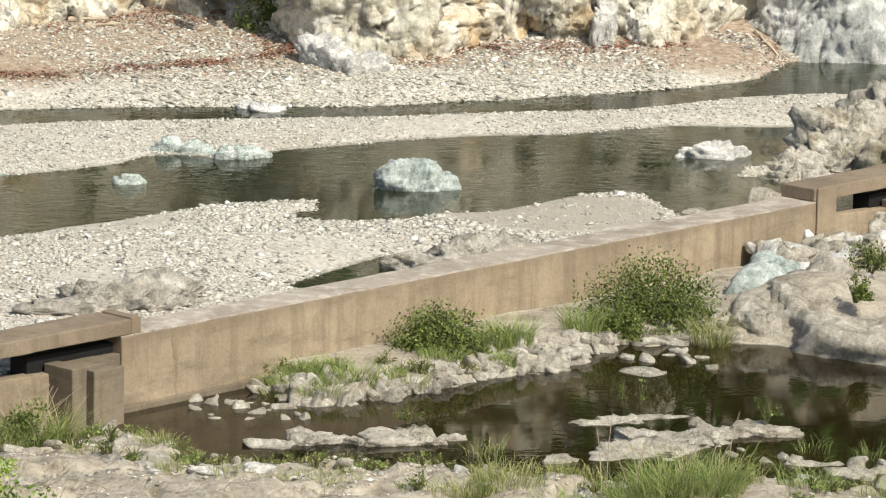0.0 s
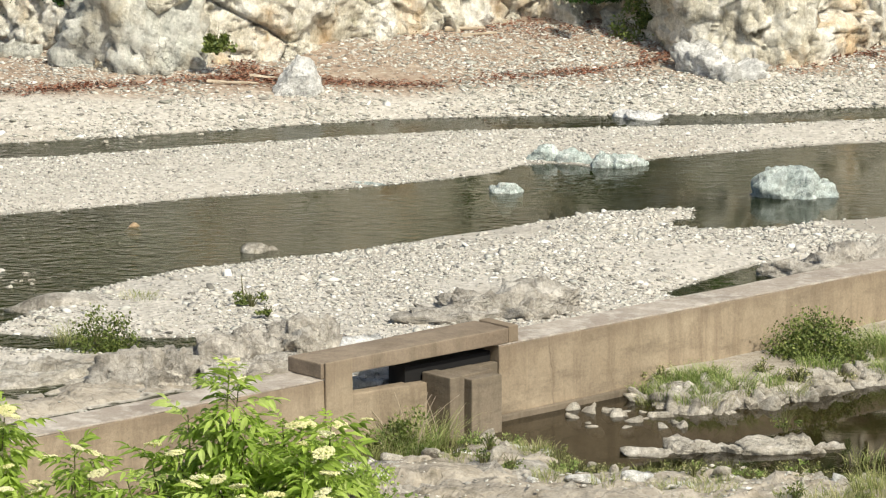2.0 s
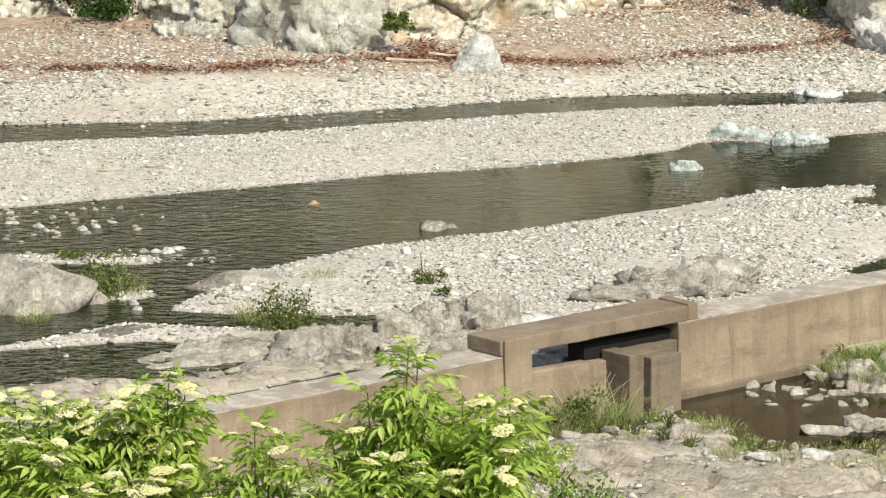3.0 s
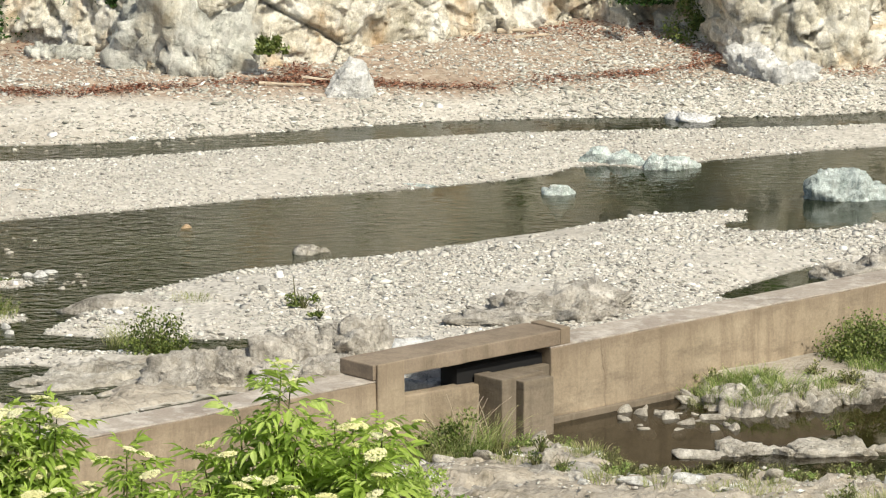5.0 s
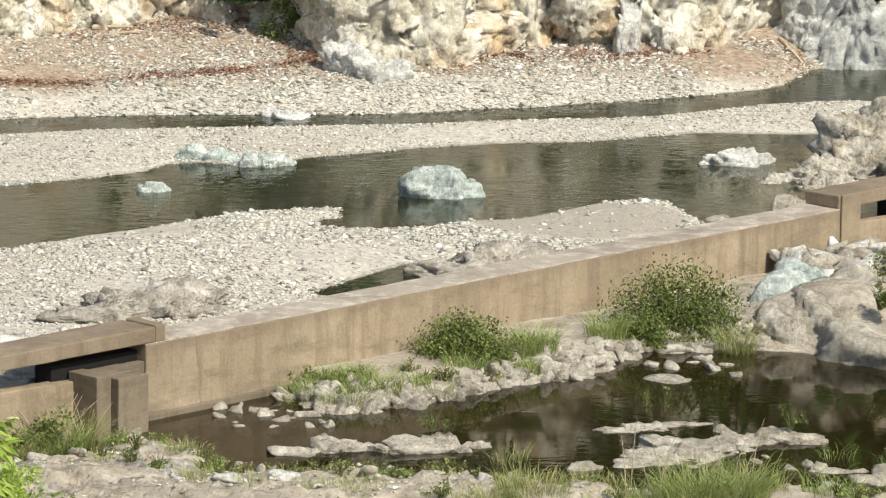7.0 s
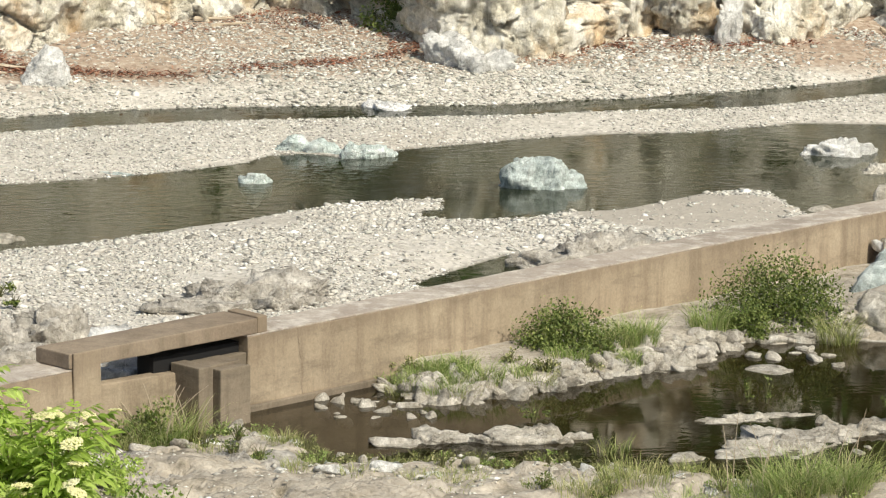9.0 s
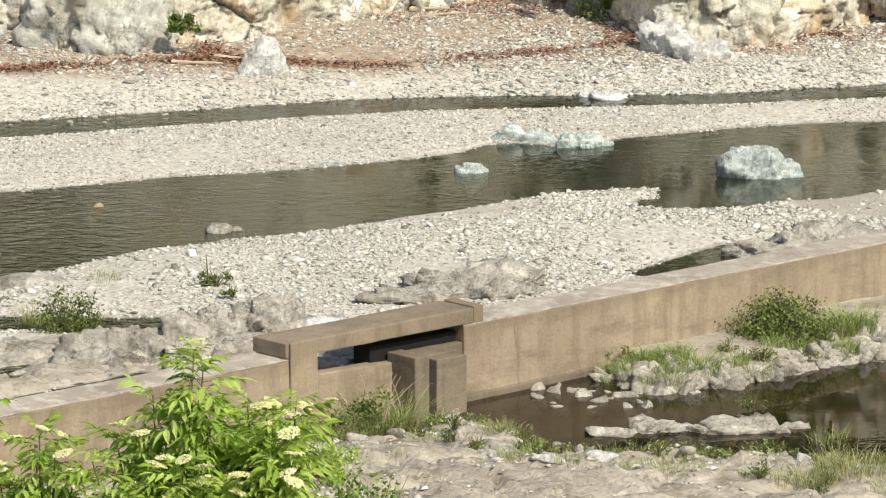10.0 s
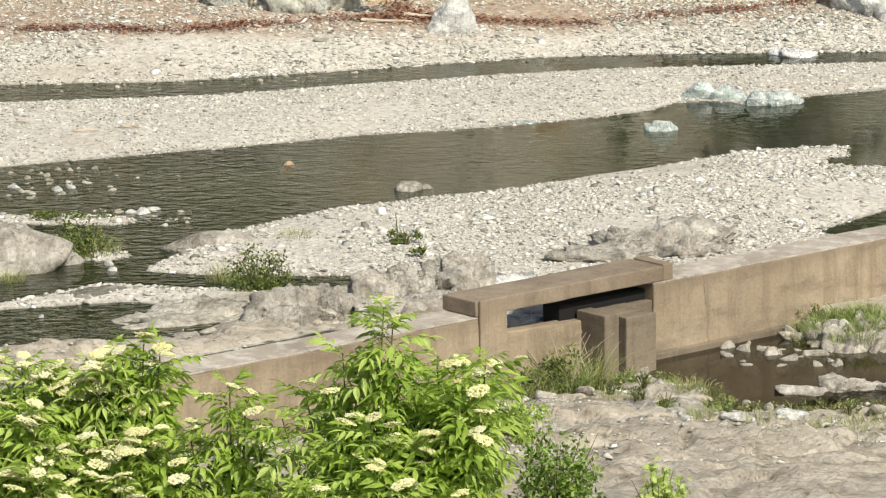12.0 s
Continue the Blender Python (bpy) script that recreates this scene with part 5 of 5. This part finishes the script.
def twigs(count, wide, deep, high, thick, seed):
    rng = np.random.default_rng(seed)
    v, f = [], []
    for _ in range(count):
        a, r = rng.uniform(0, 6.283), rng.uniform(0.1, 0.9)
        tip = np.array([r * math.cos(a) * wide / 2, r * math.sin(a) * deep / 2, high * rng.uniform(0.5, 1.0)])
        pts = [np.array([0.1 * tip[0], 0.1 * tip[1], -0.05]), tip * np.array([0.45, 0.45, 0.55]), tip]
        b = len(v)
        for q, p in enumerate(pts):
            w = thick * (1 - 0.4 * q)
            for k in range(4):
                v.append(p + w * np.array([math.cos(k * 1.5708), math.sin(k * 1.5708), 0]))
        for q in range(2):
            for k in range(4):
                f.append((b + 4 * q + k, b + 4 * q + (k + 1) % 4, b + 4 * q + 4 + (k + 1) % 4, b + 4 * q + 4 + k))
    return v, f


def bush(name, x, y, z, n, wide, deep, high, size, material, label, seed, hollow=0.35, category="bush"):
    root = new(name)
    root.location = (x, y, z)
    v, f = leaves(n, wide, deep, high, size, seed, hollow)
    crown = big_mesh("crown", v, f, material)
    crown.parent = root
    tv, tf = twigs(14, wide, deep, high, 0.008, seed)
    tagged(part("twig", tv, tf, M_STEM, root), kind="stuff")
    tagged(crown, kind="stuff")
    return tagged(root, label, category)


def plants():
    gz = ground_z
    # on the stone bank below the wall
    bush("bush", 0.0, 52.0, -0.25, 6000, 1.25, 0.9, 0.58, 0.042, M_BUSH, "low green bush on the stones below the wall", 21)
    bush("bush", 2.5, 53.85, -0.3, 9500, 1.7, 1.1, 0.86, 0.042, M_BUSH, "dark green bush leaning on the weir wall", 22)
    bush("bush", 2.05, 53.35, -0.35, 2600, 0.85, 0.6, 0.42, 0.042, M_BUSH, "low dark green bush by the pool", 23)
    rows = [(0.8, 52.35, 0.5, 0.28, 520, M_GRASS), (0.55, 52.15, 0.42, 0.25, 300, M_SEDGE), (1.65, 53.1, 0.46, 0.24, 420, M_GRASS), (3.2, 53.3, 0.52, 0.26, 420, M_SEDGE),
            (-1.6, 50.35, 0.25, 0.3, 320, M_GRASS), (-1.85, 50.25, 0.22, 0.2, 160, M_SEDGE), (-0.95, 50.4, 0.36, 0.25, 320, M_GRASS), (-0.3, 50.6, 0.36, 0.18, 160, M_SEDGE), (-1.2, 50.0, 0.2, 0.25, 160, M_SEDGE),
            (0.45, 47.5, 0.34, 0.16, 70, M_SEDGE), (0.6, 47.7, 0.3, 0.1, 40, M_GRASS), (4.0, 48.0, 0.26, 0.2, 70, M_GRASS), (4.6, 47.7, 0.3, 0.2, 80, M_GRASS),
            (2.3, 44.9, 0.64, 0.36, 900, M_GRASS), (2.8, 44.8, 0.56, 0.26, 520, M_GRASS), (1.9, 44.7, 0.45, 0.22, 320, M_GRASS), (2.5, 44.7, 0.66, 0.5, 420, M_SEDGE), (1.75, 45.1, 0.5, 0.22, 120, M_SEDGE), (3.0, 45.3, 0.5, 0.3, 160, M_SEDGE), (3.7, 45.1, 0.42, 0.3, 260, M_GRASS), (4.5, 44.9, 0.45, 0.3, 260, M_SEDGE),
            (0.7, 45.0, 0.30, 0.4, 420, M_SEDGE), (0.2, 44.7, 0.26, 0.35, 300, M_SEDGE), (1.2, 44.6, 0.3, 0.35, 300, M_GRASS), (-1.2, 45.0, 0.2, 0.5, 300, M_SEDGE),
            (-4.35, 47.7, 0.62, 0.3, 420, M_GRASS), (-4.1, 47.9, 0.7, 0.22, 200, M_SEDGE), (-4.75, 47.3, 0.45, 0.3, 300, M_SEDGE), (-3.65, 47.9, 0.26, 0.2, 160, M_GRASS),
            (-8.1, 53.3, 0.13, 0.25, 200, M_SEDGE), (-11.1, 51.0, 0.26, 0.2, 200, M_SEDGE), (-8.6, 51.2, 0.4, 0.2, 160, M_SEDGE), (-10.4, 52.5, 0.28, 0.35, 200, M_SEDGE)]
    for k, (x, y, h, spread, n, mat) in enumerate(rows):
        z = max(gz(x, y), -0.42 if y < WALL_Y + WALL_K * x else -0.02)
        grass(x, y, z - 0.02, n, spread, h, mat, "tuft of green grass at the water" if mat is M_GRASS else "tuft of pale yellowish grass at the water", 1000 + k)
    rng = np.random.default_rng(12)
    for k in range(34):
        x = rng.uniform(-2.0, 0.9)
        e = float(curve(POOL_FAR, x))
        y = e + rng.uniform(0.0, max(0.15, min(1.0, WALL_Y + WALL_K * x - e - 0.15)))
        if k % 3:
            grass(x, y, gz(x, y), 150, 0.16, rng.uniform(0.14, 0.3), M_GRASS, "short green grass on the bank below the wall", 1500 + k)
        else:
            bush("herb", x, y, gz(x, y), 220, 0.4, 0.3, 0.16, 0.03, M_HERB, "olive green herb on the bank below the wall", 1540 + k, 0.15, "herb")
    # low herbs along the near shore
    for k in range(70):
        x = rng.uniform(-3.8, 5.0)
        y = float(curve(POOL_NEAR, x)) - rng.uniform(0.1, 1.9)
        if k % 2:
            bush("herb", x, y, gz(x, y) + 0.02, 130, 0.4, 0.3, 0.15, 0.035, M_GRASS if k % 4 == 1 else M_BUSH, "low green herb on the near shore", 1100 + k, category="herb")
        else:
            grass(x, y, gz(x, y), 90, 0.2, 0.16, M_SEDGE, "short dry grass on the near shore", 1150 + k)
    for k in range(64):
        x = rng.uniform(-3.2, 0.9)
        y = float(curve(POOL_NEAR, x)) - 0.05 - abs(rng.normal(0, 0.32))
        w = rng.uniform(0.25, 0.5)
        bush("herb", x, y, gz(x, y), 170, w, w * 0.6, rng.uniform(0.10, 0.2), 0.026, M_HERB, "olive green flowering herb at the pool edge", 1400 + k, 0.15, "herb")
    bush("bush", -4.55, 44.2, 0.0, 1500, 0.8, 0.7, 0.42, 0.05, M_ELDER, "bright green bush on the near ledge", 24)
    bush("bush", 4.9, 53.4, 0.15, 800, 0.5, 0.4, 0.3, 0.04, M_BUSH, "small green bush growing on the rock dome", 33)
    bush("bush", 5.25, 55.4, 0.1, 1100, 0.7, 0.5, 0.42, 0.04, M_BUSH, "small green bush among the rubble below the wall", 34)
    bush("bush", -4.5, 47.6, -0.35, 900, 0.9, 0.5, 0.5, 0.05, M_BUSH, "weedy bush against the sluice", 25)
    bush("bush", -8.1, 50.45, 0.0, 2200, 0.85, 0.5, 0.52, 0.045, M_BUSH, "dark green waterside bush by the stream", 26)
    bush("bush", -10.5, 52.35, -0.02, 1900, 0.95, 0.6, 0.5, 0.045, M_BUSH, "olive green clump on a gravel islet", 31)
    bush("bush", -11.1, 54.5, -0.02, 900, 1.1, 0.4, 0.16, 0.045, M_BUSH, "low dull clump on a gravel islet", 32)
    bush("bush", -6.7, 52.85, 0.12, 380, 0.45, 0.3, 0.2, 0.045, M_BUSH, "small green bush on the gravel bar", 27)
    bush("bush", -6.45, 52.3, 0.12, 160, 0.3, 0.2, 0.12, 0.045, M_BUSH, "small dull bush on the gravel bar", 28)
    for k, (x, y, w) in enumerate([(2.2, 49.5, 0.25), (2.0, 49.5, 0.2), (3.55, 48.75, 0.42), (-0.35, 48.4, 0.4)]):
        bush("herb", x, y, -0.22, 90, w, w * 0.7, 0.26, 0.035, M_BUSH, "sprig growing on a rock in the pool", 1200 + k, 0.2, "herb")
    # on the cliff
    for k, (x, y, z, w, h, n) in enumerate([(-9.1, 68.05, 0.82, 0.5, 0.4, 900), (-2.75, 71.3, 0.55, 1.15, 0.95, 2200), (-3.6, 71.8, 1.1, 1.3, 1.0, 1800), (-5.6, 71.5, 1.3, 0.9, 1.1, 1400), (-13.8, 69.3, 0.85, 1.6, 0.8, 1500), (-12.2, 69.2, 0.9, 0.7, 0.7, 900), (-11.6, 68.9, 1.4, 0.7, 0.5, 500), (-7.9, 69.6, 1.55, 0.6, 0.3, 400), (-0.2, 70.2, 1.7, 0.5, 0.2, 120), (2.6, 71.9, 1.2, 0.35, 0.25, 150), (2.0, 72.0, 1.5, 0.4, 0.2, 120), (3.3, 72.0, 1.35, 0.5, 0.3, 200), (6.4, 72.8, 1.1, 0.4, 0.3, 200)]):
        bush("cliff_shrub", x, y, z, n, w, w * 0.6, h, 0.075, M_BUSH if k in (0, 1, 7, 8) else M_IVY, "dark green shrub rooted in the cliff", 1300 + k, 0.2, "shrub")


def stick(name, label, pts, r0, r1, material, category, seed):
    """A bent, tapering stem through the points."""
    rng = np.random.default_rng(seed)
    v, f, n = [], [], len(pts)
    for q, p in enumerate(pts):
        r = r0 + (r1 - r0) * q / (n - 1)
        for k in range(6):
            w = r * rng.uniform(0.8, 1.2)
            a = k * 1.0472
            v.append((p[0] + w * 0.5 * math.cos(a), p[1] + w * math.cos(a) * 0.8, p[2] + w * math.sin(a)) if abs(p[2] - pts[0][2]) < 0.12 else (p[0] + w * math.cos(a), p[1] + w * math.sin(a), p[2]))
    for q in range(n - 1):
        for k in range(6):
            f.append((6 * q + k, 6 * q + (k + 1) % 6, 6 * q + 6 + (k + 1) % 6, 6 * q + 6 + k))
    f += [tuple(range(6))[::-1], tuple(range(6 * n - 6, 6 * n))]
    return tagged(part(name, v, f, material, None), label, category)


def driftwood():
    for k, (x0, y0, x1, y1, r) in enumerate([(-9.2, 67.75, -8.45, 67.85, 0.03), (-8.6, 68.15, -8.2, 68.2, 0.035), (-12.1, 59.9, -11.75, 60.05, 0.018), (-11.5, 60.3, -11.2, 60.2, 0.015), (-13.0, 60.6, -12.8, 60.5, 0.015), (-5.9, 71.3, -5.3, 71.4, 0.04), (-5.6, 71.0, -5.1, 71.2, 0.03), (4.95, 73.2, 5.4, 72.3, 0.03)]):
        pts = []
        for q in range(6):
            x, y = x0 + (x1 - x0) * q / 5, y0 + (y1 - y0) * q / 5
            pts.append((x, y + 0.02 * math.sin(q * 1.7 + k), ground_z(x, y) + r + 0.01))
        stick("driftwood", "bleached driftwood stick on the gravel", pts, r, r * 0.6, M_DRIFT, "driftwood", 50 + k)
    rng = np.random.default_rng(15)
    for k in range(16):
        x, y = rng.uniform(-4.75, -3.9), rng.uniform(47.5, 48.0)
        z, h, dx = ground_z(x, y), rng.uniform(0.45, 0.85), rng.normal(0, 0.25)
        stick("dry_stalk", "dry straw-coloured stalk beside the sluice", [(x + dx * q * q, y, z + h * q) for q in (0, 0.3, 0.6, 0.85, 1.0)], 0.007, 0.003, M_DRIFT, "stalk", 80 + k)
    for k in range(14):
        x, y = rng.uniform(1.6, 3.0), rng.uniform(44.6, 45.3)
        z, h, dx = ground_z(x, y), rng.uniform(0.5, 0.85), rng.normal(0, 0.15)
        stick("dry_stalk", "dry pale stalk above the grass", [(x + dx * q * q, y, z + h * q) for q in (0, 0.3, 0.6, 0.85, 1.0)], 0.006, 0.002, M_DRIFT, "stalk", 110 + k)
    stick("dry_stalk", "thin upright stalk on the gravel bar", [(-6.78 - 0.03 * q, 52.85, 0.12 + 0.36 * q) for q in (0, 0.4, 0.7, 1.0)], 0.012, 0.005, M_STEM, "stalk", 140)


# ---- red leaf litter along the flood line ----
def litter():
    rng = np.random.default_rng(77)
    lines = [([(-15.5, 66.35), (-13.5, 66.55), (-11.8, 66.7), (-10.5, 67.4), (-9.5, 67.8), (-8.5, 68.1), (-7.5, 68.35), (-6.3, 68.35), (-4.75, 69.0), (-2.8, 69.65), (-2.1, 70.45)], 0.11, 7000),
             ([(-2.2, 70.4), (-3.0, 70.7), (-2.3, 70.1)], 0.2, 500), ([(-0.8, 69.7), (0.5, 70.8), (1.9, 71.3), (2.8, 71.5), (3.7, 72.0)], 0.2, 2200), ([(-9.0, 68.9), (-8.5, 68.2), (-7.6, 68.3)], 0.25, 1600), ([(-6.2, 71.0), (-4.6, 71.8), (-3.4, 71.4)], 0.35, 1400), ([(-14.5, 68.9), (-12.0, 68.8)], 0.35, 800), ([(4.9, 73.0), (5.3, 72.2)], 0.3, 350)]
    cs = []
    for pts, wide, n in lines:
        a = np.array(pts)
        arc = np.concatenate([[0], np.cumsum(np.hypot(*np.diff(a, axis=0).T))])
        u = rng.uniform(0, arc[-1], n)
        cs.append(np.stack([np.interp(u, arc, a[:, 0]) + rng.normal(0, wide, n), np.interp(u, arc, a[:, 1]) + rng.normal(0, wide, n)], 1))
    c = np.concatenate(cs)
    lump = fbm(np.stack([c[:, 0] * 1.6, c[:, 1] * 1.6, 0 * c[:, 0]], 1), 31, 3)
    c = c[rng.uniform(0, 1, len(c)) < np.clip(0.75 + 3.0 * lump, 0.15, 1)]
    z = land(c[:, 0], c[:, 1]) + rng.uniform(0.02, 0.05, len(c))
    n = len(c)
    a = rng.uniform(0, 6.283, n)
    L = rng.uniform(0.03, 0.10, n)
    d = np.stack([np.cos(a), np.sin(a), rng.normal(0, 0.25, n)], 1) * L[:, None] / 2
    e = np.stack([-np.sin(a), np.cos(a), rng.normal(0, 0.4, n)], 1) * L[:, None] * 0.16
    m = np.stack([c[:, 0], c[:, 1], z], 1)
    v = np.stack([m - d, m + e, m + d, m - e], 1).reshape(-1, 3)
    f = (np.array([(0, 1, 2), (0, 2, 3)])[None] + (np.arange(n) * 4)[:, None, None]).reshape(-1, 3)
    tagged(big_mesh("leaf_litter", v, f, M_LITTER), "red-brown dead leaves washed up in lines on the bank", "leaf litter", kind="stuff")


# ---- elder shrubs on the slope below the camera ----
def leaflet(L, W):
    """One pointed, folded and drooping leaflet along +x."""
    v, f = [], []
    for t, w in ((0, 0.02), (0.25, 0.8), (0.5, 1.0), (0.75, 0.6), (1.0, 0.0)):
        z = -0.45 * L * t * t
        v += [(t * L, -w * W / 2, z + 0.18 * w * W), (t * L, 0, z), (t * L, w * W / 2, z + 0.18 * w * W)]
    for k in range(4):
        b = 3 * k
        f += [(b, b + 3, b + 4, b + 1), (b + 1, b + 4, b + 5, b + 2)]
    return np.array(v), f


def leaf_mesh(seed):
    rng = np.random.default_rng(seed)
    v, f = [], []
    for along, side, L in [(0.07, 1, 0.10), (0.07, -1, 0.10), (0.14, 1, 0.115), (0.14, -1, 0.115), (0.20, 1, 0.10), (0.20, -1, 0.10), (0.21, 0, 0.12)]:
        p, q = leaflet(L * 1.05 * rng.uniform(0.85, 1.15), 0.036 * rng.uniform(0.85, 1.15))
        a = side * radians(rng.uniform(48, 70)) + rng.normal(0, 0.08)
        dip = rng.uniform(0.0, 0.45)
        x, y, z = p.T
        x, z = x * math.cos(dip) + z * math.sin(dip), -x * math.sin(dip) + z * math.cos(dip)
        x, y = x * math.cos(a) - y * math.sin(a), x * math.sin(a) + y * math.cos(a)
        b = len(v)
        v += [tuple(w) for w in np.stack([x + along, y, z - 1.6 * along ** 2], 1)]
        f += [tuple(k + b for k in face) for face in q]
    b = len(v)
    for t in (0, 0.1, 0.21):
        v += [(t, -0.003, -1.6 * t * t), (t, 0.003, -1.6 * t * t), (t, 0, -1.6 * t * t - 0.005)]
    for k in range(2):
        for j in range(3):
            f.append((b + 3 * k + j, b + 3 * k + (j + 1) % 3, b + 3 * k + 3 + (j + 1) % 3, b + 3 * k + 3 + j))
    me = bpy.data.meshes.new("leaf")
    me.from_pydata(v, [], f)
    me.materials.append(M_ELDER)
    return me


def flower_mesh(seed):
    """A flat umbel of many tiny florets on fine stalks."""
    rng = np.random.default_rng(seed)
    v, f = [], []
    for _ in range(210):
        a, r = rng.uniform(0, 6.283), 0.072 * math.sqrt(rng.uniform(0, 1))
        c = np.array([r * math.cos(a), r * math.sin(a), 0.02 - 2.2 * r * r + rng.normal(0, 0.004)])
        s, t = rng.uniform(0.007, 0.012), rng.uniform(0, 1.5)
        b = len(v)
        for k in range(4):
            v.append(tuple(c + s * np.array([math.cos(t + k * 1.571), math.sin(t + k * 1.571), rng.normal(0, 0.3)])))
        v.append(tuple(c + np.array([0, 0, s * 0.5])))
        f += [(b + k, b + (k + 1) % 4, b + 4) for k in range(4)]
    me = bpy.data.meshes.new("flower_head")
    me.from_pydata(v, [], f)
    me.materials.append(M_FLOWER)
    return me


LEAVES = [leaf_mesh(k) for k in range(5)]
FLOWERS = [flower_mesh(k) for k in range(3)]


def stem(points, r0, r1, parent):
    v, f = [], []
    for q, p in enumerate(points):
        r = r0 + (r1 - r0) * q / (len(points) - 1)
        for k in range(5):
            v.append((p[0] + r * math.cos(k * 1.2566), p[1] + r * math.sin(k * 1.2566), p[2]))
    for q in range(len(points) - 1):
        for k in range(5):
            f.append((5 * q + k, 5 * q + (k + 1) % 5, 5 * q + 5 + (k + 1) % 5, 5 * q + 5 + k))
    return part("stem", v, f, M_STEM, parent)


def elder(x, y, tips, flower_share, seed, label):
    """tips: (dx, dy, height) of the shoot ends from the shrub's base."""
    rng = np.random.default_rng(seed)
    root = new("elder_shrub")
    base = ground_z(x, y) - 0.1
    root.location = (x, y, base)
    for tx, ty, tz in tips:
        tz -= 0.13 if flower_share > 0.9 else 0.03
        tip = np.array([tx, ty, tz - base])
        foot = np.array([tx * 0.15, ty * 0.15, 0.0])
        bend = foot * 0.4 + tip * 0.6 + np.array([0, 0, -0.12])
        pts = [(1 - t) ** 2 * foot + 2 * t * (1 - t) * bend + t * t * tip for t in np.linspace(0, 1, 9)]
        stem(pts, 0.016, 0.004, root)
        turn = rng.uniform(0, 6.283)
        axis = (pts[-1] - pts[-4]) / np.linalg.norm(pts[-1] - pts[-4])
        for q in range(20):
            p = pts[-1] - axis * (0.012 + 0.021 * q)
            ob = new("leaf", LEAVES[rng.integers(0, 5)])
            ob.parent = root
            k = rng.uniform(0.45, 0.6) if q < 2 else rng.uniform(0.75, 1.1)
            pitch = -52 + 5.2 * q + rng.normal(0, 13)
            ob.matrix_basis = Matrix.Translation(p) @ Euler((rng.normal(0, 0.3), radians(pitch), turn)).to_matrix().to_4x4() @ Matrix.Scale(k, 4)
            turn += 2.4
        for q in range(5 if flower_share > 0.9 else 2):
            if rng.uniform() < flower_share:
                ob = new("flower_head", FLOWERS[rng.integers(0, 3)])
                ob.parent = root
                k = rng.uniform(0.55, 1.0)
                side = np.array([rng.normal(0, 0.12), rng.normal(-0.05, 0.1), 0.06 - 0.035 * q]) if q else np.array([0.02, -0.03, 0.055])
                ob.matrix_basis = Matrix.Translation(pts[-1] + side) @ Euler((rng.normal(0.05, 0.2), rng.normal(0, 0.2), rng.uniform(0, 6))).to_matrix().to_4x4() @ Matrix.Scale(k, 4)
    return tagged(root, label, "shrub", "elder shrubs on the slope")


def elder_group():
    rng = np.random.default_rng(90)

    def fill(n, x0, x1, low, high):
        return [(rng.uniform(x0, x1), rng.uniform(-0.5, 0.6), rng.uniform(low, high)) for _ in range(n)]

    text = "leafy green elder shrub with cream flower heads"
    elder(-3.72, 27.0, [(0.16, 0, 5.17), (0.2, 0.1, 5.02), (-0.11, 0.1, 4.86), (-0.33, 0, 4.64), (0.05, 0.1, 4.82), (0.27, -0.1, 4.84)] + fill(9, -0.42, 0.3, 4.3, 4.6) + fill(5, -0.2, 0.3, 4.5, 4.75), 0.6, 1, text)
    elder(-3.12, 27.0, [(0.18, 0, 4.86), (-0.13, 0.1, 4.80), (0.0, -0.1, 4.68), (0.14, 0, 4.72)] + fill(10, -0.3, 0.2, 4.25, 4.6) + fill(6, -0.25, 0.2, 4.5, 4.75), 0.55, 4, text)
    elder(-3.6, 26.7, fill(14, -0.45, 0.3, 3.85, 4.35), 0.6, 7, text)
    elder(-3.05, 26.7, fill(13, -0.35, 0.2, 3.85, 4.3), 0.5, 8, text)
    text = "dense elder shrub covered in cream flower heads"
    elder(-5.2, 27.2, [(0.22, 0, 4.90), (0.10, 0.1, 4.95), (-0.05, 0, 4.88), (-0.2, 0, 4.84), (0.15, 0, 4.62), (0.0, 0.2, 4.80)] + fill(9, -0.3, 0.25, 4.3, 4.65) + fill(4, -0.3, 0.25, 4.6, 4.8), 0.95, 2, text)
    elder(-5.75, 27.2, [(0.1, 0, 4.78), (-0.1, 0, 4.84), (-0.3, 0, 4.86), (0.2, 0.1, 4.7)] + fill(10, -0.3, 0.3, 4.3, 4.65), 0.95, 5, text)
    elder(-5.3, 26.8, fill(14, -0.4, 0.4, 3.85, 4.35), 0.95, 9, text)
    elder(-5.95, 26.8, fill(13, -0.4, 0.4, 3.85, 4.35), 0.95, 10, text)
    elder(-6.4, 27.3, [(0.1, 0, 4.86), (-0.2, 0, 4.95)] + fill(12, -0.4, 0.3, 4.1, 4.7), 0.95, 6, text)
    elder(-4.5, 26.9, [(0.0, 0, 4.70), (0.08, 0.1, 4.58), (-0.02, 0, 4.46), (-0.25, 0, 4.36), (0.2, 0.0, 4.36)] + fill(9, -0.35, 0.35, 3.85, 4.2), 0.6, 3, "low elder shrub with cream flower heads")
    bush("bush", -2.55, 27.3, ground_z(-2.55, 27.3) + 0.3, 3400, 0.62, 0.5, 0.72, 0.04, M_FERN, "dense feathery green bush beside the elders", 29)
    bush("bush", -1.9, 27.0, ground_z(-1.9, 27.0) + 0.3, 900, 0.5, 0.4, 0.45, 0.05, M_ELDER, "low bright green bush beside the elders", 30)


build_ground()
build_water()
build_weir()
build_sluice(0.0)
build_sluice(14.56)
build_cliff()
woodland()
cliff_rocks()
river_rocks()
pool_rocks()
plants()
driftwood()
litter()
elder_group()
build_gravel()
